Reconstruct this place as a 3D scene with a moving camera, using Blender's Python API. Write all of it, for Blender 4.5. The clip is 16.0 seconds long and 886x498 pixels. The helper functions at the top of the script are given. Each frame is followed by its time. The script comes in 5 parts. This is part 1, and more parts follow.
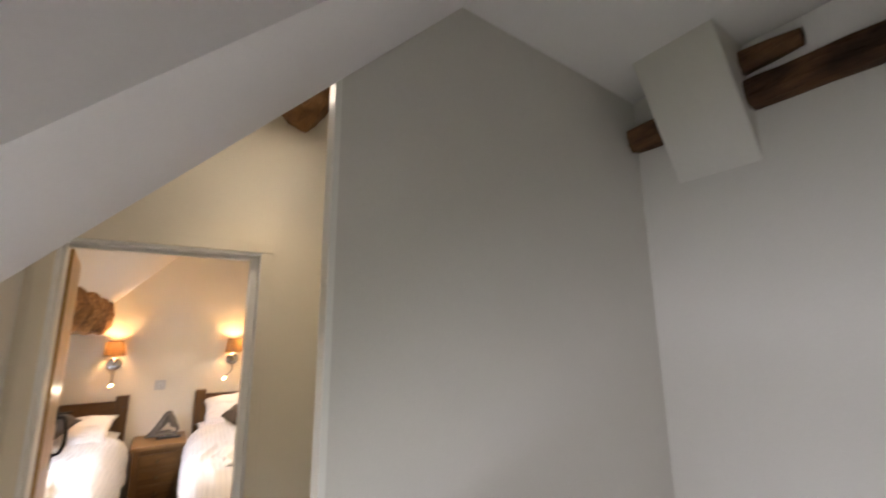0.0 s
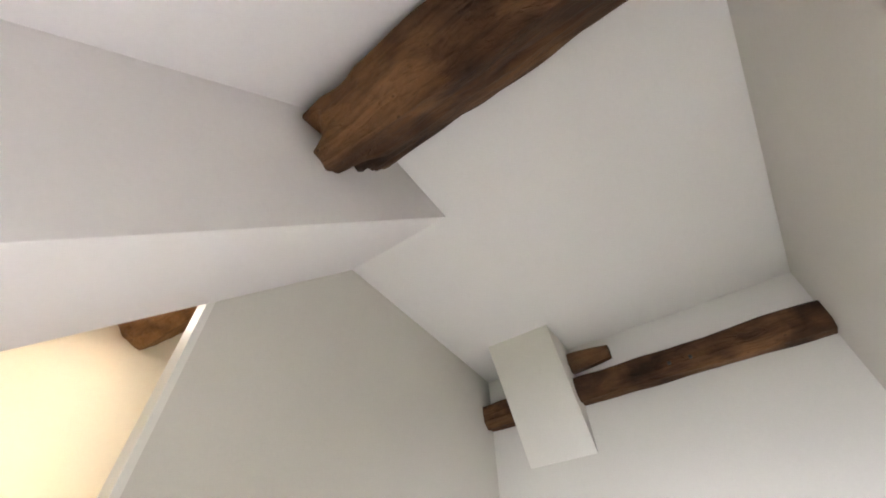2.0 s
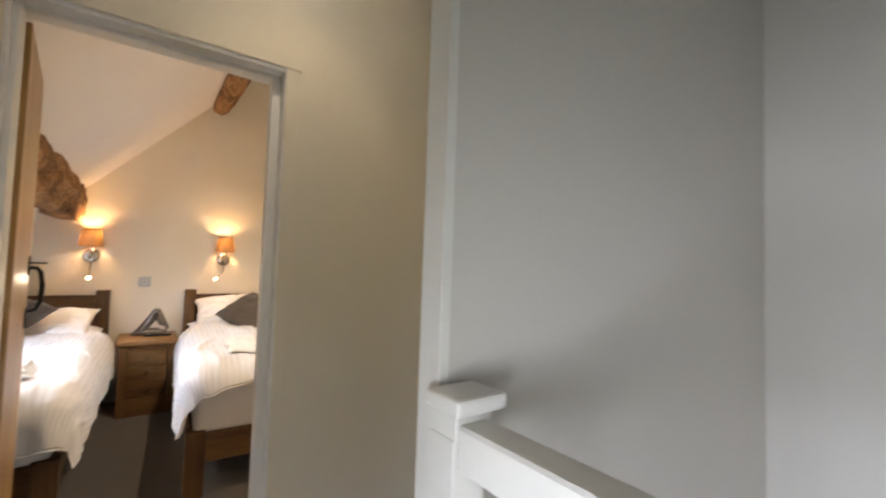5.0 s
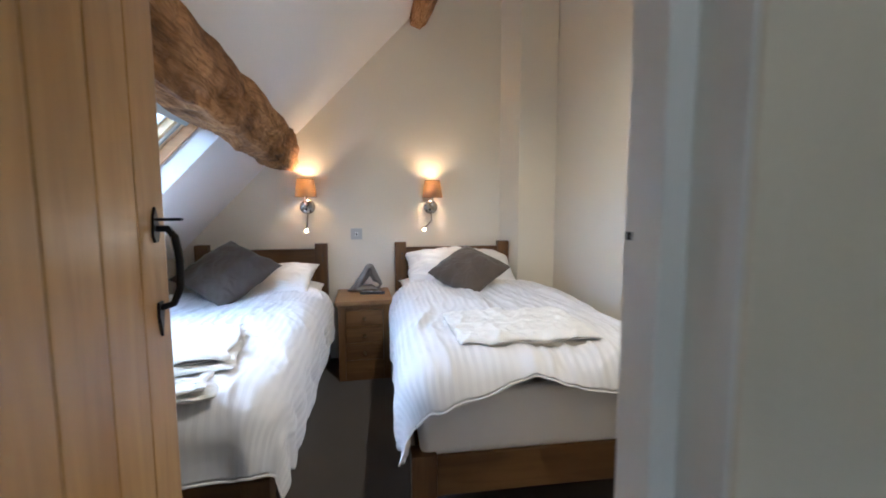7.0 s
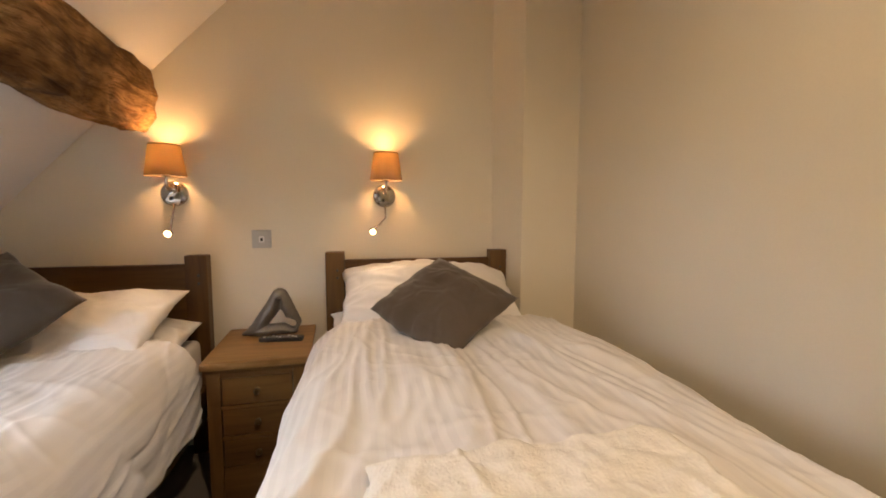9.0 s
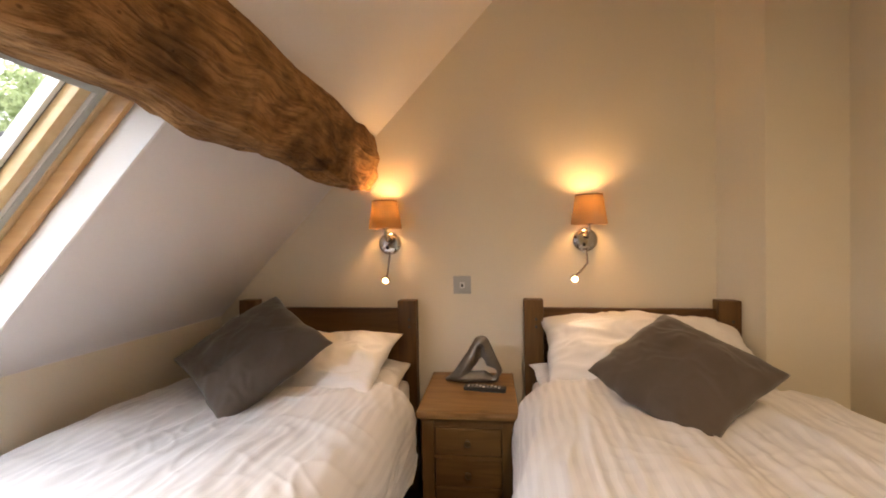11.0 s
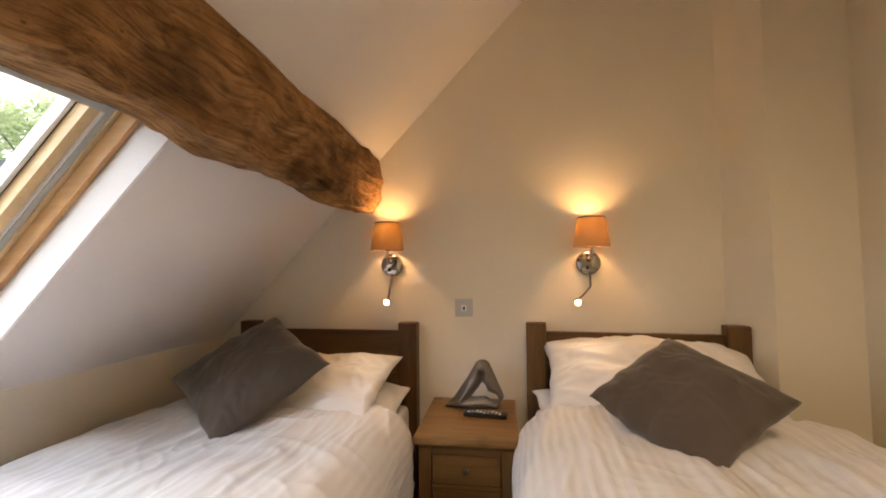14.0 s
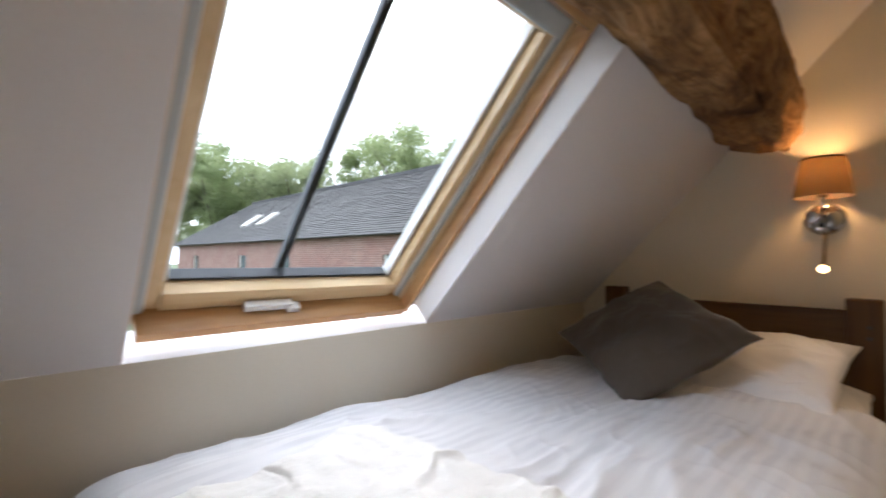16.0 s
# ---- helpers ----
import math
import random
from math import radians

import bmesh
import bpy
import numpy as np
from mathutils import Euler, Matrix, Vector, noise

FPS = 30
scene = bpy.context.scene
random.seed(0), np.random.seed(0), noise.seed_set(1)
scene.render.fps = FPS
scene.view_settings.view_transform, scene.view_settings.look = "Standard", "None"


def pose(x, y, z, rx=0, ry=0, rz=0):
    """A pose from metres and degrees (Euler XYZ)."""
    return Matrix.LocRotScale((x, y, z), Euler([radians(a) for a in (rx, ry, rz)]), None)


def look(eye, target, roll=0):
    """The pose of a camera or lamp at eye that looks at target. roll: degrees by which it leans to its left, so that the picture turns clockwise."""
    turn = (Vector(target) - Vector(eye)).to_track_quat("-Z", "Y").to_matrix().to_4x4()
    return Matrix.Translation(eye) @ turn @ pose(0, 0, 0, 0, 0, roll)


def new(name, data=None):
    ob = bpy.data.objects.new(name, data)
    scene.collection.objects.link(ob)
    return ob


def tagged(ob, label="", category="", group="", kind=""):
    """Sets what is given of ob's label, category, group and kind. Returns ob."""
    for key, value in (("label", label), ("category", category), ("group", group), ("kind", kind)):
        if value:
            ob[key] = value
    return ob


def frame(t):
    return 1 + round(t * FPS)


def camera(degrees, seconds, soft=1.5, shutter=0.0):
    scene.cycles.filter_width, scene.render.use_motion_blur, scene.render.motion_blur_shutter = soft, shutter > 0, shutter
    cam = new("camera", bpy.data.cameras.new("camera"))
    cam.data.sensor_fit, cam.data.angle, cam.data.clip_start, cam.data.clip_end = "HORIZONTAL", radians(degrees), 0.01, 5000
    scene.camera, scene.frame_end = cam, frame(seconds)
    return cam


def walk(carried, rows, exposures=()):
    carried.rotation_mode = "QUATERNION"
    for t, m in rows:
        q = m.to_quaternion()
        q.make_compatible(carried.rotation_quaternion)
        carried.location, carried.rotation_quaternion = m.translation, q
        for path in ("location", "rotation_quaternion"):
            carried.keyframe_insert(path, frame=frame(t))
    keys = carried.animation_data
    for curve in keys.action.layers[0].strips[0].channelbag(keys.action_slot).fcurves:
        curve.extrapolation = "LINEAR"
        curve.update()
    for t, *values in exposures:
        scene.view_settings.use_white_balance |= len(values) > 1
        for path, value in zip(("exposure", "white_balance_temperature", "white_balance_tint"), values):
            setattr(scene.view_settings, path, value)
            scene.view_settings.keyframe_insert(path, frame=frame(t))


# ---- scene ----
cam = camera(94.4, 16.0, soft=1.8, shutter=0.3)
PATH = [
    (0, (-0.307, -1.281, 1.645), (0.773, 0.358, 2.023), -0.5),
    (0.5, (-0.299, -1.336, 1.727), (1.035, 0.023, 2.339), -0.1),
    (1, (-0.315, -1.322, 1.722), (1.047, -0.222, 2.689), -0.6),
    (1.5, (-0.336, -1.302, 1.72), (0.923, -0.389, 2.977), -1.3),
    (2, (-0.315, -1.251, 1.64), (0.824, -0.448, 3.074), -1.0),
    (2.5, (-0.288, -1.248, 1.522), (0.864, -0.466, 2.957), -0.5),
    (3, (-0.253, -1.227, 1.404), (1.002, -0.42, 2.736), -0.1),
    (3.5, (-0.287, -1.17, 1.365), (1.104, -0.237, 2.458), 0.9),
    (4, (-0.322, -1.137, 1.339), (1.148, -0.016, 2.101), 1.6),
    (4.5, (-0.38, -1.007, 1.31), (1.033, 0.352, 1.706), 1.8),
    (5, (-0.363, -0.776, 1.307), (0.819, 0.835, 1.401), 1.8),
    (5.2, (-0.36, -0.691, 1.302), (0.704, 1.003, 1.309), 1.7),
    (7.3, (-0.288, 0.647, 1.296), (0.09, 2.6, 1.096), -0.1),
    (7.5, (-0.299, 0.813, 1.287), (0.105, 2.761, 1.082), 0.3),
    (8, (-0.135, 1.161, 1.245), (0.297, 3.106, 1.069), -0.1),
    (8.5, (0.027, 1.446, 1.234), (0.507, 3.378, 1.044), -0.1),
    (9, (0.069, 1.685, 1.232), (0.562, 3.615, 1.056), 0.1),
    (9.5, (-0.04, 1.842, 1.299), (0.374, 3.786, 1.08), 0.4),
    (10, (-0.14, 1.826, 1.361), (-0.024, 3.809, 1.126), 0.1),
    (12.5, (-0.165, 1.79, 1.274), (-0.497, 3.738, 1.588), -0.6),
    (13, (-0.071, 1.79, 1.311), (-0.4, 3.741, 1.605), -0.9),
    (13.5, (-0.092, 1.803, 1.327), (-0.38, 3.773, 1.519), -0.9),
    (14, (-0.114, 1.809, 1.298), (-0.401, 3.786, 1.398), -0.6),
    (14.5, (-0.183, 1.806, 1.246), (-0.545, 3.772, 1.283), -0.3),
    (15, (-0.338, 1.914, 1.172), (-0.899, 3.834, 1.201), -0.4),
    (15.5, (-0.509, 1.954, 1.18), (-1.479, 3.703, 1.208), -0.2),
    (16, (-0.598, 1.802, 1.154), (-2.041, 3.186, 1.206), 0.4),
]
EXPOSURES = [(0.0, 2.75, 5950, 16), (1.0, 3.8, 5900, 16), (2.0, 4.2, 5900, 16), (2.5, 4.1, 5950, 16), (3.5, 3.65, 5950, 16), (4.2, 3.15, 5850, 14), (5.0, 2.65, 5750, 12), (7.3, 2.25, 4400, 7),
             (7.8, 1.95, 4950, 9), (8.3, 1.85, 6000, 12), (9.0, 2.0, 6500, 14), (10.2, 2.05, 6400, 15), (12.5, 2.05, 7250, 18), (13.5, 2.05, 6500, 15), (14.5, 1.8, 6500, 14), (15.2, 1.6, 6200, 13), (16.0, 1.2, 5900, 13)]
walk(cam, [(t, look(eye, target, roll)) for t, eye, target, roll in PATH], EXPOSURES)

# ---- key numbers of the house ----
EAVE_X, EAVE_Z, RISE = -1.745, 0.918, 1.05      # knee wall line and pitch of the west roof slope
LEN = math.hypot(1, RISE)
UX, UZ = 1 / LEN, RISE / LEN                    # unit step up the slope
NORTH, EAST, DOOR_S, DOOR_N = 4.03, 1.415, 0.68, 0.82
L_EAST, L_SOUTH, L_WEST, GREY = 1.49, -1.67, -0.74, -0.26


def slope_z(x):
    return EAVE_Z + RISE * (x - EAVE_X)


def on_slope(u, y, d):
    """u metres up the slope from the knee wall, d metres out through the roof."""
    return Vector((EAVE_X + UX * u - UZ * d, y, EAVE_Z + UZ * u + UX * d))


# ---- world, sun, large lights ----
world = bpy.data.worlds.new("overcast_sky")
scene.world = world
world.use_nodes = True
wn, wl = world.node_tree.nodes, world.node_tree.links
sky = wn.new("ShaderNodeTexSky")
sky.sky_type, sky.sun_disc = "NISHITA", False
sky.sun_elevation, sky.sun_rotation = radians(48), radians(-70)
sky.air_density, sky.dust_density, sky.ozone_density = 1.0, 6.0, 0.6
cloud = wn.new("ShaderNodeTexNoise")
cloud.inputs["Scale"].default_value, cloud.inputs["Detail"].default_value = 2.6, 5.0
ramp = wn.new("ShaderNodeValToRGB")
ramp.color_ramp.elements[0].position, ramp.color_ramp.elements[0].color = 0.43, (2.2, 2.4, 2.65, 1)
ramp.color_ramp.elements[1].position, ramp.color_ramp.elements[1].color = 0.62, (11.6, 12.5, 13.6, 1)
wl.new(cloud.outputs["Fac"], ramp.inputs["Fac"])
mixw = wn.new("ShaderNodeMix")
mixw.data_type = "RGBA"
mixw.inputs["Factor"].default_value = 0.85
wl.new(sky.outputs["Color"], mixw.inputs[6])
wl.new(ramp.outputs["Color"], mixw.inputs[7])
wl.new(mixw.outputs[2], wn["Background"].inputs["Color"])
wn["Background"].inputs["Strength"].default_value = 0.275

sun_data = bpy.data.lights.new("sun", "SUN")
sun_data.energy, sun_data.angle, sun_data.color = 0.6, radians(60), (1.0, 0.97, 0.93)
sun = new("sun", sun_data)
sun.matrix_world = look((-20, 8, 25), (0, 2, 0))


def area_light(name, eye, target, w, h, power, color):
    d = bpy.data.lights.new(name, "AREA")
    d.shape, d.size, d.size_y, d.energy, d.color = "RECTANGLE", w, h, power, color
    ob = new(name, d)
    ob.matrix_world = look(eye, target)
    return ob


def point_light(name, at, power, color, radius=0.02):
    d = bpy.data.lights.new(name, "POINT")
    d.energy, d.color, d.shadow_soft_size = power, color, radius
    ob = new(name, d)
    ob.location = at
    return ob


def spot_light(name, eye, target, power, color, degrees, blend=0.6, radius=0.03):
    d = bpy.data.lights.new(name, "SPOT")
    d.energy, d.color, d.spot_size, d.spot_blend, d.shadow_soft_size = power, color, radians(degrees), blend, radius
    ob = new(name, d)
    ob.matrix_world = look(eye, target)
    return ob


DAY, WARM, AMBER = (0.98, 0.95, 0.97), (1.0, 0.74, 0.45), (1.0, 0.53, 0.19)
# landing: the sky outside the low west window behind the walker
area_light("landing_daylight", (-1.7, -1.22, 1.0), (0.0, -1.16, 1.10), 1.5, 1.0, 19.0, DAY)

# ---- materials ----


def material(name, base=(0.8, 0.8, 0.8), rough=0.6, metal=0.0, var=0.06, scale=3.0, fine=60.0, bump=0.1, bump_dist=0.002, tint=None,
             stretch=(1, 1, 1), spec=0.5, spread=(0.3, 0.7), detail=6.0, coat=0.0, sheen=0.0):
    """A two-scale noise material in object metres: broad stains that shift towards tint, fine grain in bump and roughness."""
    m = bpy.data.materials.new(name)
    m.use_nodes = True
    n, l = m.node_tree.nodes, m.node_tree.links
    b = n["Principled BSDF"]
    geo = n.new("ShaderNodeTexCoord")
    mp = n.new("ShaderNodeMapping")
    mp.inputs["Scale"].default_value = stretch
    l.new(geo.outputs["Object"], mp.inputs["Vector"])
    broad, small = n.new("ShaderNodeTexNoise"), n.new("ShaderNodeTexNoise")
    broad.inputs["Scale"].default_value, broad.inputs["Detail"].default_value = scale, detail
    small.inputs["Scale"].default_value, small.inputs["Detail"].default_value = fine, 4.0
    for t in (broad, small):
        l.new(mp.outputs["Vector"], t.inputs["Vector"])
    cr = n.new("ShaderNodeValToRGB")
    dark = tint if tint else tuple(c * (1 - var * 2) for c in base)
    cr.color_ramp.elements[0].position, cr.color_ramp.elements[0].color = spread[0], (*dark, 1)
    cr.color_ramp.elements[1].position, cr.color_ramp.elements[1].color = spread[1], (*base, 1)
    l.new(broad.outputs["Fac"], cr.inputs["Fac"])
    mix = n.new("ShaderNodeMix")
    mix.data_type, mix.blend_type = "RGBA", "MULTIPLY"
    mix.inputs["Factor"].default_value = min(1.0, var * 4)
    gr = n.new("ShaderNodeValToRGB")
    gr.color_ramp.elements[0].position, gr.color_ramp.elements[0].color = 0.3, (0.72, 0.72, 0.72, 1)
    gr.color_ramp.elements[1].position = 0.62
    l.new(small.outputs["Fac"], gr.inputs["Fac"])
    l.new(cr.outputs["Color"], mix.inputs[6])
    l.new(gr.outputs["Color"], mix.inputs[7])
    l.new(mix.outputs[2], b.inputs["Base Color"])
    mr = n.new("ShaderNodeMapRange")
    mr.inputs["To Min"].default_value, mr.inputs["To Max"].default_value = max(0.02, rough - 0.08), min(1, rough + 0.08)
    l.new(broad.outputs["Fac"], mr.inputs["Value"])
    l.new(mr.outputs["Result"], b.inputs["Roughness"])
    b.inputs["Metallic"].default_value = metal
    b.inputs["Specular IOR Level"].default_value = spec
    b.inputs["Coat Weight"].default_value = coat
    b.inputs["Sheen Weight"].default_value = sheen
    bp = n.new("ShaderNodeBump")
    bp.inputs["Strength"].default_value, bp.inputs["Distance"].default_value = bump, bump_dist
    l.new(small.outputs["Fac"], bp.inputs["Height"])
    l.new(bp.outputs["Normal"], b.inputs["Normal"])
    return m


def wood(name, light, dark, axis=1, rough=0.5, ring=9.0, bump=0.25, knots=True, spec=0.4):
    """Wood with long grain along the axis (0 x, 1 y, 2 z), pores, and knots."""
    m = bpy.data.materials.new(name)
    m.use_nodes = True
    n, l = m.node_tree.nodes, m.node_tree.links
    b = n["Principled BSDF"]
    tc, mp = n.new("ShaderNodeTexCoord"), n.new("ShaderNodeMapping")
    info = n.new("ShaderNodeObjectInfo")
    add = n.new("ShaderNodeVectorMath")
    l.new(tc.outputs["Object"], add.inputs[0])
    l.new(info.outputs["Random"], add.inputs[1])
    st = [1.0, 1.0, 1.0]
    st[axis] = 0.10
    mp.inputs["Scale"].default_value = st
    l.new(add.outputs["Vector"], mp.inputs["Vector"])
    warp = n.new("ShaderNodeTexNoise")
    warp.inputs["Scale"].default_value, warp.inputs["Detail"].default_value = 5.0, 4.0
    l.new(mp.outputs["Vector"], warp.inputs["Vector"])
    grain = n.new("ShaderNodeTexNoise")
    grain.inputs["Scale"].default_value, grain.inputs["Detail"].default_value, grain.inputs["Distortion"].default_value = ring * 3, 6.0, 1.2
    l.new(mp.outputs["Vector"], grain.inputs["Vector"])
    pores = n.new("ShaderNodeTexNoise")
    pores.inputs["Scale"].default_value, pores.inputs["Detail"].default_value = 220.0, 2.0
    l.new(mp.outputs["Vector"], pores.inputs["Vector"])
    sm = n.new("ShaderNodeMath")
    sm.operation = "MULTIPLY_ADD"
    sm.inputs[1].default_value = 0.6
    l.new(warp.outputs["Fac"], sm.inputs[0])
    half = n.new("ShaderNodeMath")
    half.operation = "MULTIPLY"
    half.inputs[1].default_value = 0.4
    l.new(grain.outputs["Fac"], half.inputs[0])
    l.new(half.outputs[0], sm.inputs[2])
    cr = n.new("ShaderNodeValToRGB")
    cr.color_ramp.elements[0].position, cr.color_ramp.elements[0].color = 0.36, (*dark, 1)
    cr.color_ramp.elements[1].position, cr.color_ramp.elements[1].color = 0.62, (*light, 1)
    l.new(sm.outputs[0], cr.inputs["Fac"])
    out = cr.outputs["Color"]
    if knots:
        vor = n.new("ShaderNodeTexVoronoi")
        vor.inputs["Scale"].default_value = 3.2
        mk = n.new("ShaderNodeMapping")
        st2 = [1.0, 1.0, 1.0]
        st2[axis] = 0.55
        mk.inputs["Scale"].default_value = st2
        l.new(add.outputs["Vector"], mk.inputs["Vector"])
        l.new(mk.outputs["Vector"], vor.inputs["Vector"])
        kr = n.new("ShaderNodeValToRGB")
        kr.color_ramp.elements[0].position, kr.color_ramp.elements[0].color = 0.03, (0.25, 0.2, 0.18, 1)
        kr.color_ramp.elements[1].position = 0.085
        l.new(vor.outputs["Distance"], kr.inputs["Fac"])
        mx = n.new("ShaderNodeMix")
        mx.data_type, mx.blend_type = "RGBA", "MULTIPLY"
        mx.inputs["Factor"].default_value = 0.8
        l.new(out, mx.inputs[6])
        l.new(kr.outputs["Color"], mx.inputs[7])
        out = mx.outputs[2]
    l.new(out, b.inputs["Base Color"])
    b.inputs["Roughness"].default_value = rough
    b.inputs["Specular IOR Level"].default_value = spec
    bp = n.new("ShaderNodeBump")
    bp.inputs["Strength"].default_value, bp.inputs["Distance"].default_value = bump, 0.002
    l.new(sm.outputs[0], bp.inputs["Height"])
    bp2 = n.new("ShaderNodeBump")
    bp2.inputs["Strength"].default_value, bp2.inputs["Distance"].default_value = bump * 0.5, 0.0006
    l.new(pores.outputs["Fac"], bp2.inputs["Height"])
    l.new(bp.outputs["Normal"], bp2.inputs["Normal"])
    l.new(bp2.outputs["Normal"], b.inputs["Normal"])
    return m


def old_oak(name, dark, mid, light, at=(0.31, 0.50, 0.70), streak=1.0):
    """Hewn, weathered oak: patches of stripped and stained wood, long fibres, shakes and worm holes."""
    m = bpy.data.materials.new(name)
    m.use_nodes = True
    n, l = m.node_tree.nodes, m.node_tree.links
    b = n["Principled BSDF"]
    tc = n.new("ShaderNodeTexCoord")

    swirl = n.new("ShaderNodeTexNoise")
    swirl.inputs["Scale"].default_value, swirl.inputs["Detail"].default_value = 3.0, 1.5
    l.new(tc.outputs["Object"], swirl.inputs["Vector"])
    bend = n.new("ShaderNodeVectorMath")
    bend.operation = "MULTIPLY_ADD"
    bend.inputs[1].default_value = (0.13, 0.30, 0.13)
    l.new(swirl.outputs["Color"], bend.inputs[0])
    l.new(tc.outputs["Object"], bend.inputs[2])

    def tex(scale, detail, stretch, distortion=0.0, kind="ShaderNodeTexNoise", flow=True):
        mp = n.new("ShaderNodeMapping")
        mp.inputs["Scale"].default_value = stretch
        l.new(bend.outputs["Vector"] if flow else tc.outputs["Object"], mp.inputs["Vector"])
        t = n.new(kind)
        t.inputs["Scale"].default_value = scale
        if kind == "ShaderNodeTexNoise":
            t.inputs["Detail"].default_value, t.inputs["Distortion"].default_value = detail, distortion
        l.new(mp.outputs["Vector"], t.inputs["Vector"])
        return t

    def ramp_of(sock, stops):
        c = n.new("ShaderNodeValToRGB")
        c.color_ramp.elements[0].position, c.color_ramp.elements[0].color = stops[0][0], (*stops[0][1], 1)
        c.color_ramp.elements[1].position, c.color_ramp.elements[1].color = stops[-1][0], (*stops[-1][1], 1)
        for p, col in stops[1:-1]:
            c.color_ramp.elements.new(p).color = (*col, 1)
        l.new(sock, c.inputs["Fac"])
        return c.outputs["Color"]

    def times(a, c, f):
        x = n.new("ShaderNodeMix")
        x.data_type, x.blend_type = "RGBA", "MULTIPLY"
        x.inputs["Factor"].default_value = f
        l.new(a, x.inputs[6])
        l.new(c, x.inputs[7])
        return x.outputs[2]

    patch = tex(6.0, 9.0, (1, 0.55, 1), 0.5)
    fibre = tex(95.0, 5.0, (1, 0.055, 1), 0.15)
    shake = tex(15.0, 6.0, (1, 0.14, 1), 0.3)
    holes = tex(24.0, 0, (1, 0.7, 1), kind="ShaderNodeTexVoronoi", flow=False)
    chip = tex(22.0, 8.0, (1, 0.7, 1), 0.3, flow=False)
    chp = ramp_of(chip.outputs["Fac"], [(0.34, (0.55, 0.51, 0.47)), (0.58, (1, 1, 1))])
    col = ramp_of(patch.outputs["Fac"], [(at[0], dark), (at[1], mid), (at[2], light)])
    fib = ramp_of(fibre.outputs["Fac"], [(0.34, (0.52, 0.48, 0.44)), (0.56, (1.05, 1.05, 1.05))])
    shk = ramp_of(shake.outputs["Fac"], [(0.29, (0.22, 0.18, 0.15)), (0.35, (1, 1, 1))])
    hol = ramp_of(holes.outputs["Distance"], [(0.05, (0.12, 0.1, 0.09)), (0.10, (1, 1, 1))])
    col = times(times(times(times(col, fib, 0.75 * streak), shk, 0.3 * streak), hol, 0.6), chp, 0.7 * streak)
    l.new(col, b.inputs["Base Color"])
    b.inputs["Roughness"].default_value, b.inputs["Specular IOR Level"].default_value = 0.75, 0.22
    prev = None
    for sock, st, di in ((patch.outputs["Fac"], 0.8, 0.008), (chp, 1.0, 0.010), (fib, 1.0, 0.005), (shk, 0.9, 0.008), (hol, 0.5, 0.004)):
        bp = n.new("ShaderNodeBump")
        bp.inputs["Strength"].default_value, bp.inputs["Distance"].default_value = st, di
        l.new(sock, bp.inputs["Height"])
        if prev:
            l.new(prev, bp.inputs["Normal"])
        prev = bp.outputs["Normal"]
    l.new(prev, b.inputs["Normal"])
    return m


def linen(name, base, stripe=0.0, period=0.028, rough=0.85, bump=0.15):
    """Cotton; with stripe, satin bands along the length of the cloth (local y)."""
    m = material(name, base, rough, var=0.02, scale=5, fine=420, bump=bump, bump_dist=0.0008, sheen=0.15, spec=0.25)
    if stripe:
        n, l = m.node_tree.nodes, m.node_tree.links
        b = n["Principled BSDF"]
        tc, sep = n.new("ShaderNodeUVMap"), n.new("ShaderNodeSeparateXYZ")
        l.new(tc.outputs["UV"], sep.inputs[0])
        mul = n.new("ShaderNodeMath")
        mul.operation = "MULTIPLY"
        mul.inputs[1].default_value = 2 * math.pi / period
        wob = n.new("ShaderNodeTexNoise")
        wob.inputs["Scale"].default_value, wob.inputs["Detail"].default_value = 5.0, 2.0
        l.new(tc.outputs["UV"], wob.inputs["Vector"])
        off = n.new("ShaderNodeMath")
        off.operation = "MULTIPLY_ADD"
        off.inputs[1].default_value = 0.03
        l.new(wob.outputs["Fac"], off.inputs[0])
        l.new(sep.outputs["X"], off.inputs[2])
        l.new(off.outputs[0], mul.inputs[0])
        sn = n.new("ShaderNodeMath")
        sn.operation = "SINE"
        l.new(mul.outputs[0], sn.inputs[0])
        cr = n.new("ShaderNodeValToRGB")
        cr.color_ramp.elements[0].position, cr.color_ramp.elements[0].color = 0.4, (1 - stripe, 1 - stripe, 1 - stripe * 0.9, 1)
        cr.color_ramp.elements[1].position = 0.6
        mr = n.new("ShaderNodeMapRange")
        mr.inputs["From Min"].default_value, mr.inputs["From Max"].default_value = -1.0, 1.0
        l.new(sn.outputs[0], mr.inputs["Value"])
        l.new(mr.outputs["Result"], cr.inputs["Fac"])
        mx = n.new("ShaderNodeMix")
        mx.data_type, mx.blend_type = "RGBA", "MULTIPLY"
        fade = n.new("ShaderNodeMapRange")
        fade.inputs["From Min"].default_value, fade.inputs["From Max"].default_value = 0.35, 0.65
        l.new(wob.outputs["Fac"], fade.inputs["Value"])
        l.new(fade.outputs["Result"], mx.inputs["Factor"])
        l.new(b.inputs["Base Color"].links[0].from_socket, mx.inputs[6])
        l.new(cr.outputs["Color"], mx.inputs[7])
        l.new(mx.outputs[2], b.inputs["Base Color"])
        r2 = n.new("ShaderNodeMapRange")
        r2.inputs["To Min"].default_value, r2.inputs["To Max"].default_value = 0.9, 0.5
        l.new(mr.outputs["Result"], r2.inputs["Value"])
        l.new(r2.outputs["Result"], b.inputs["Roughness"])
    return m


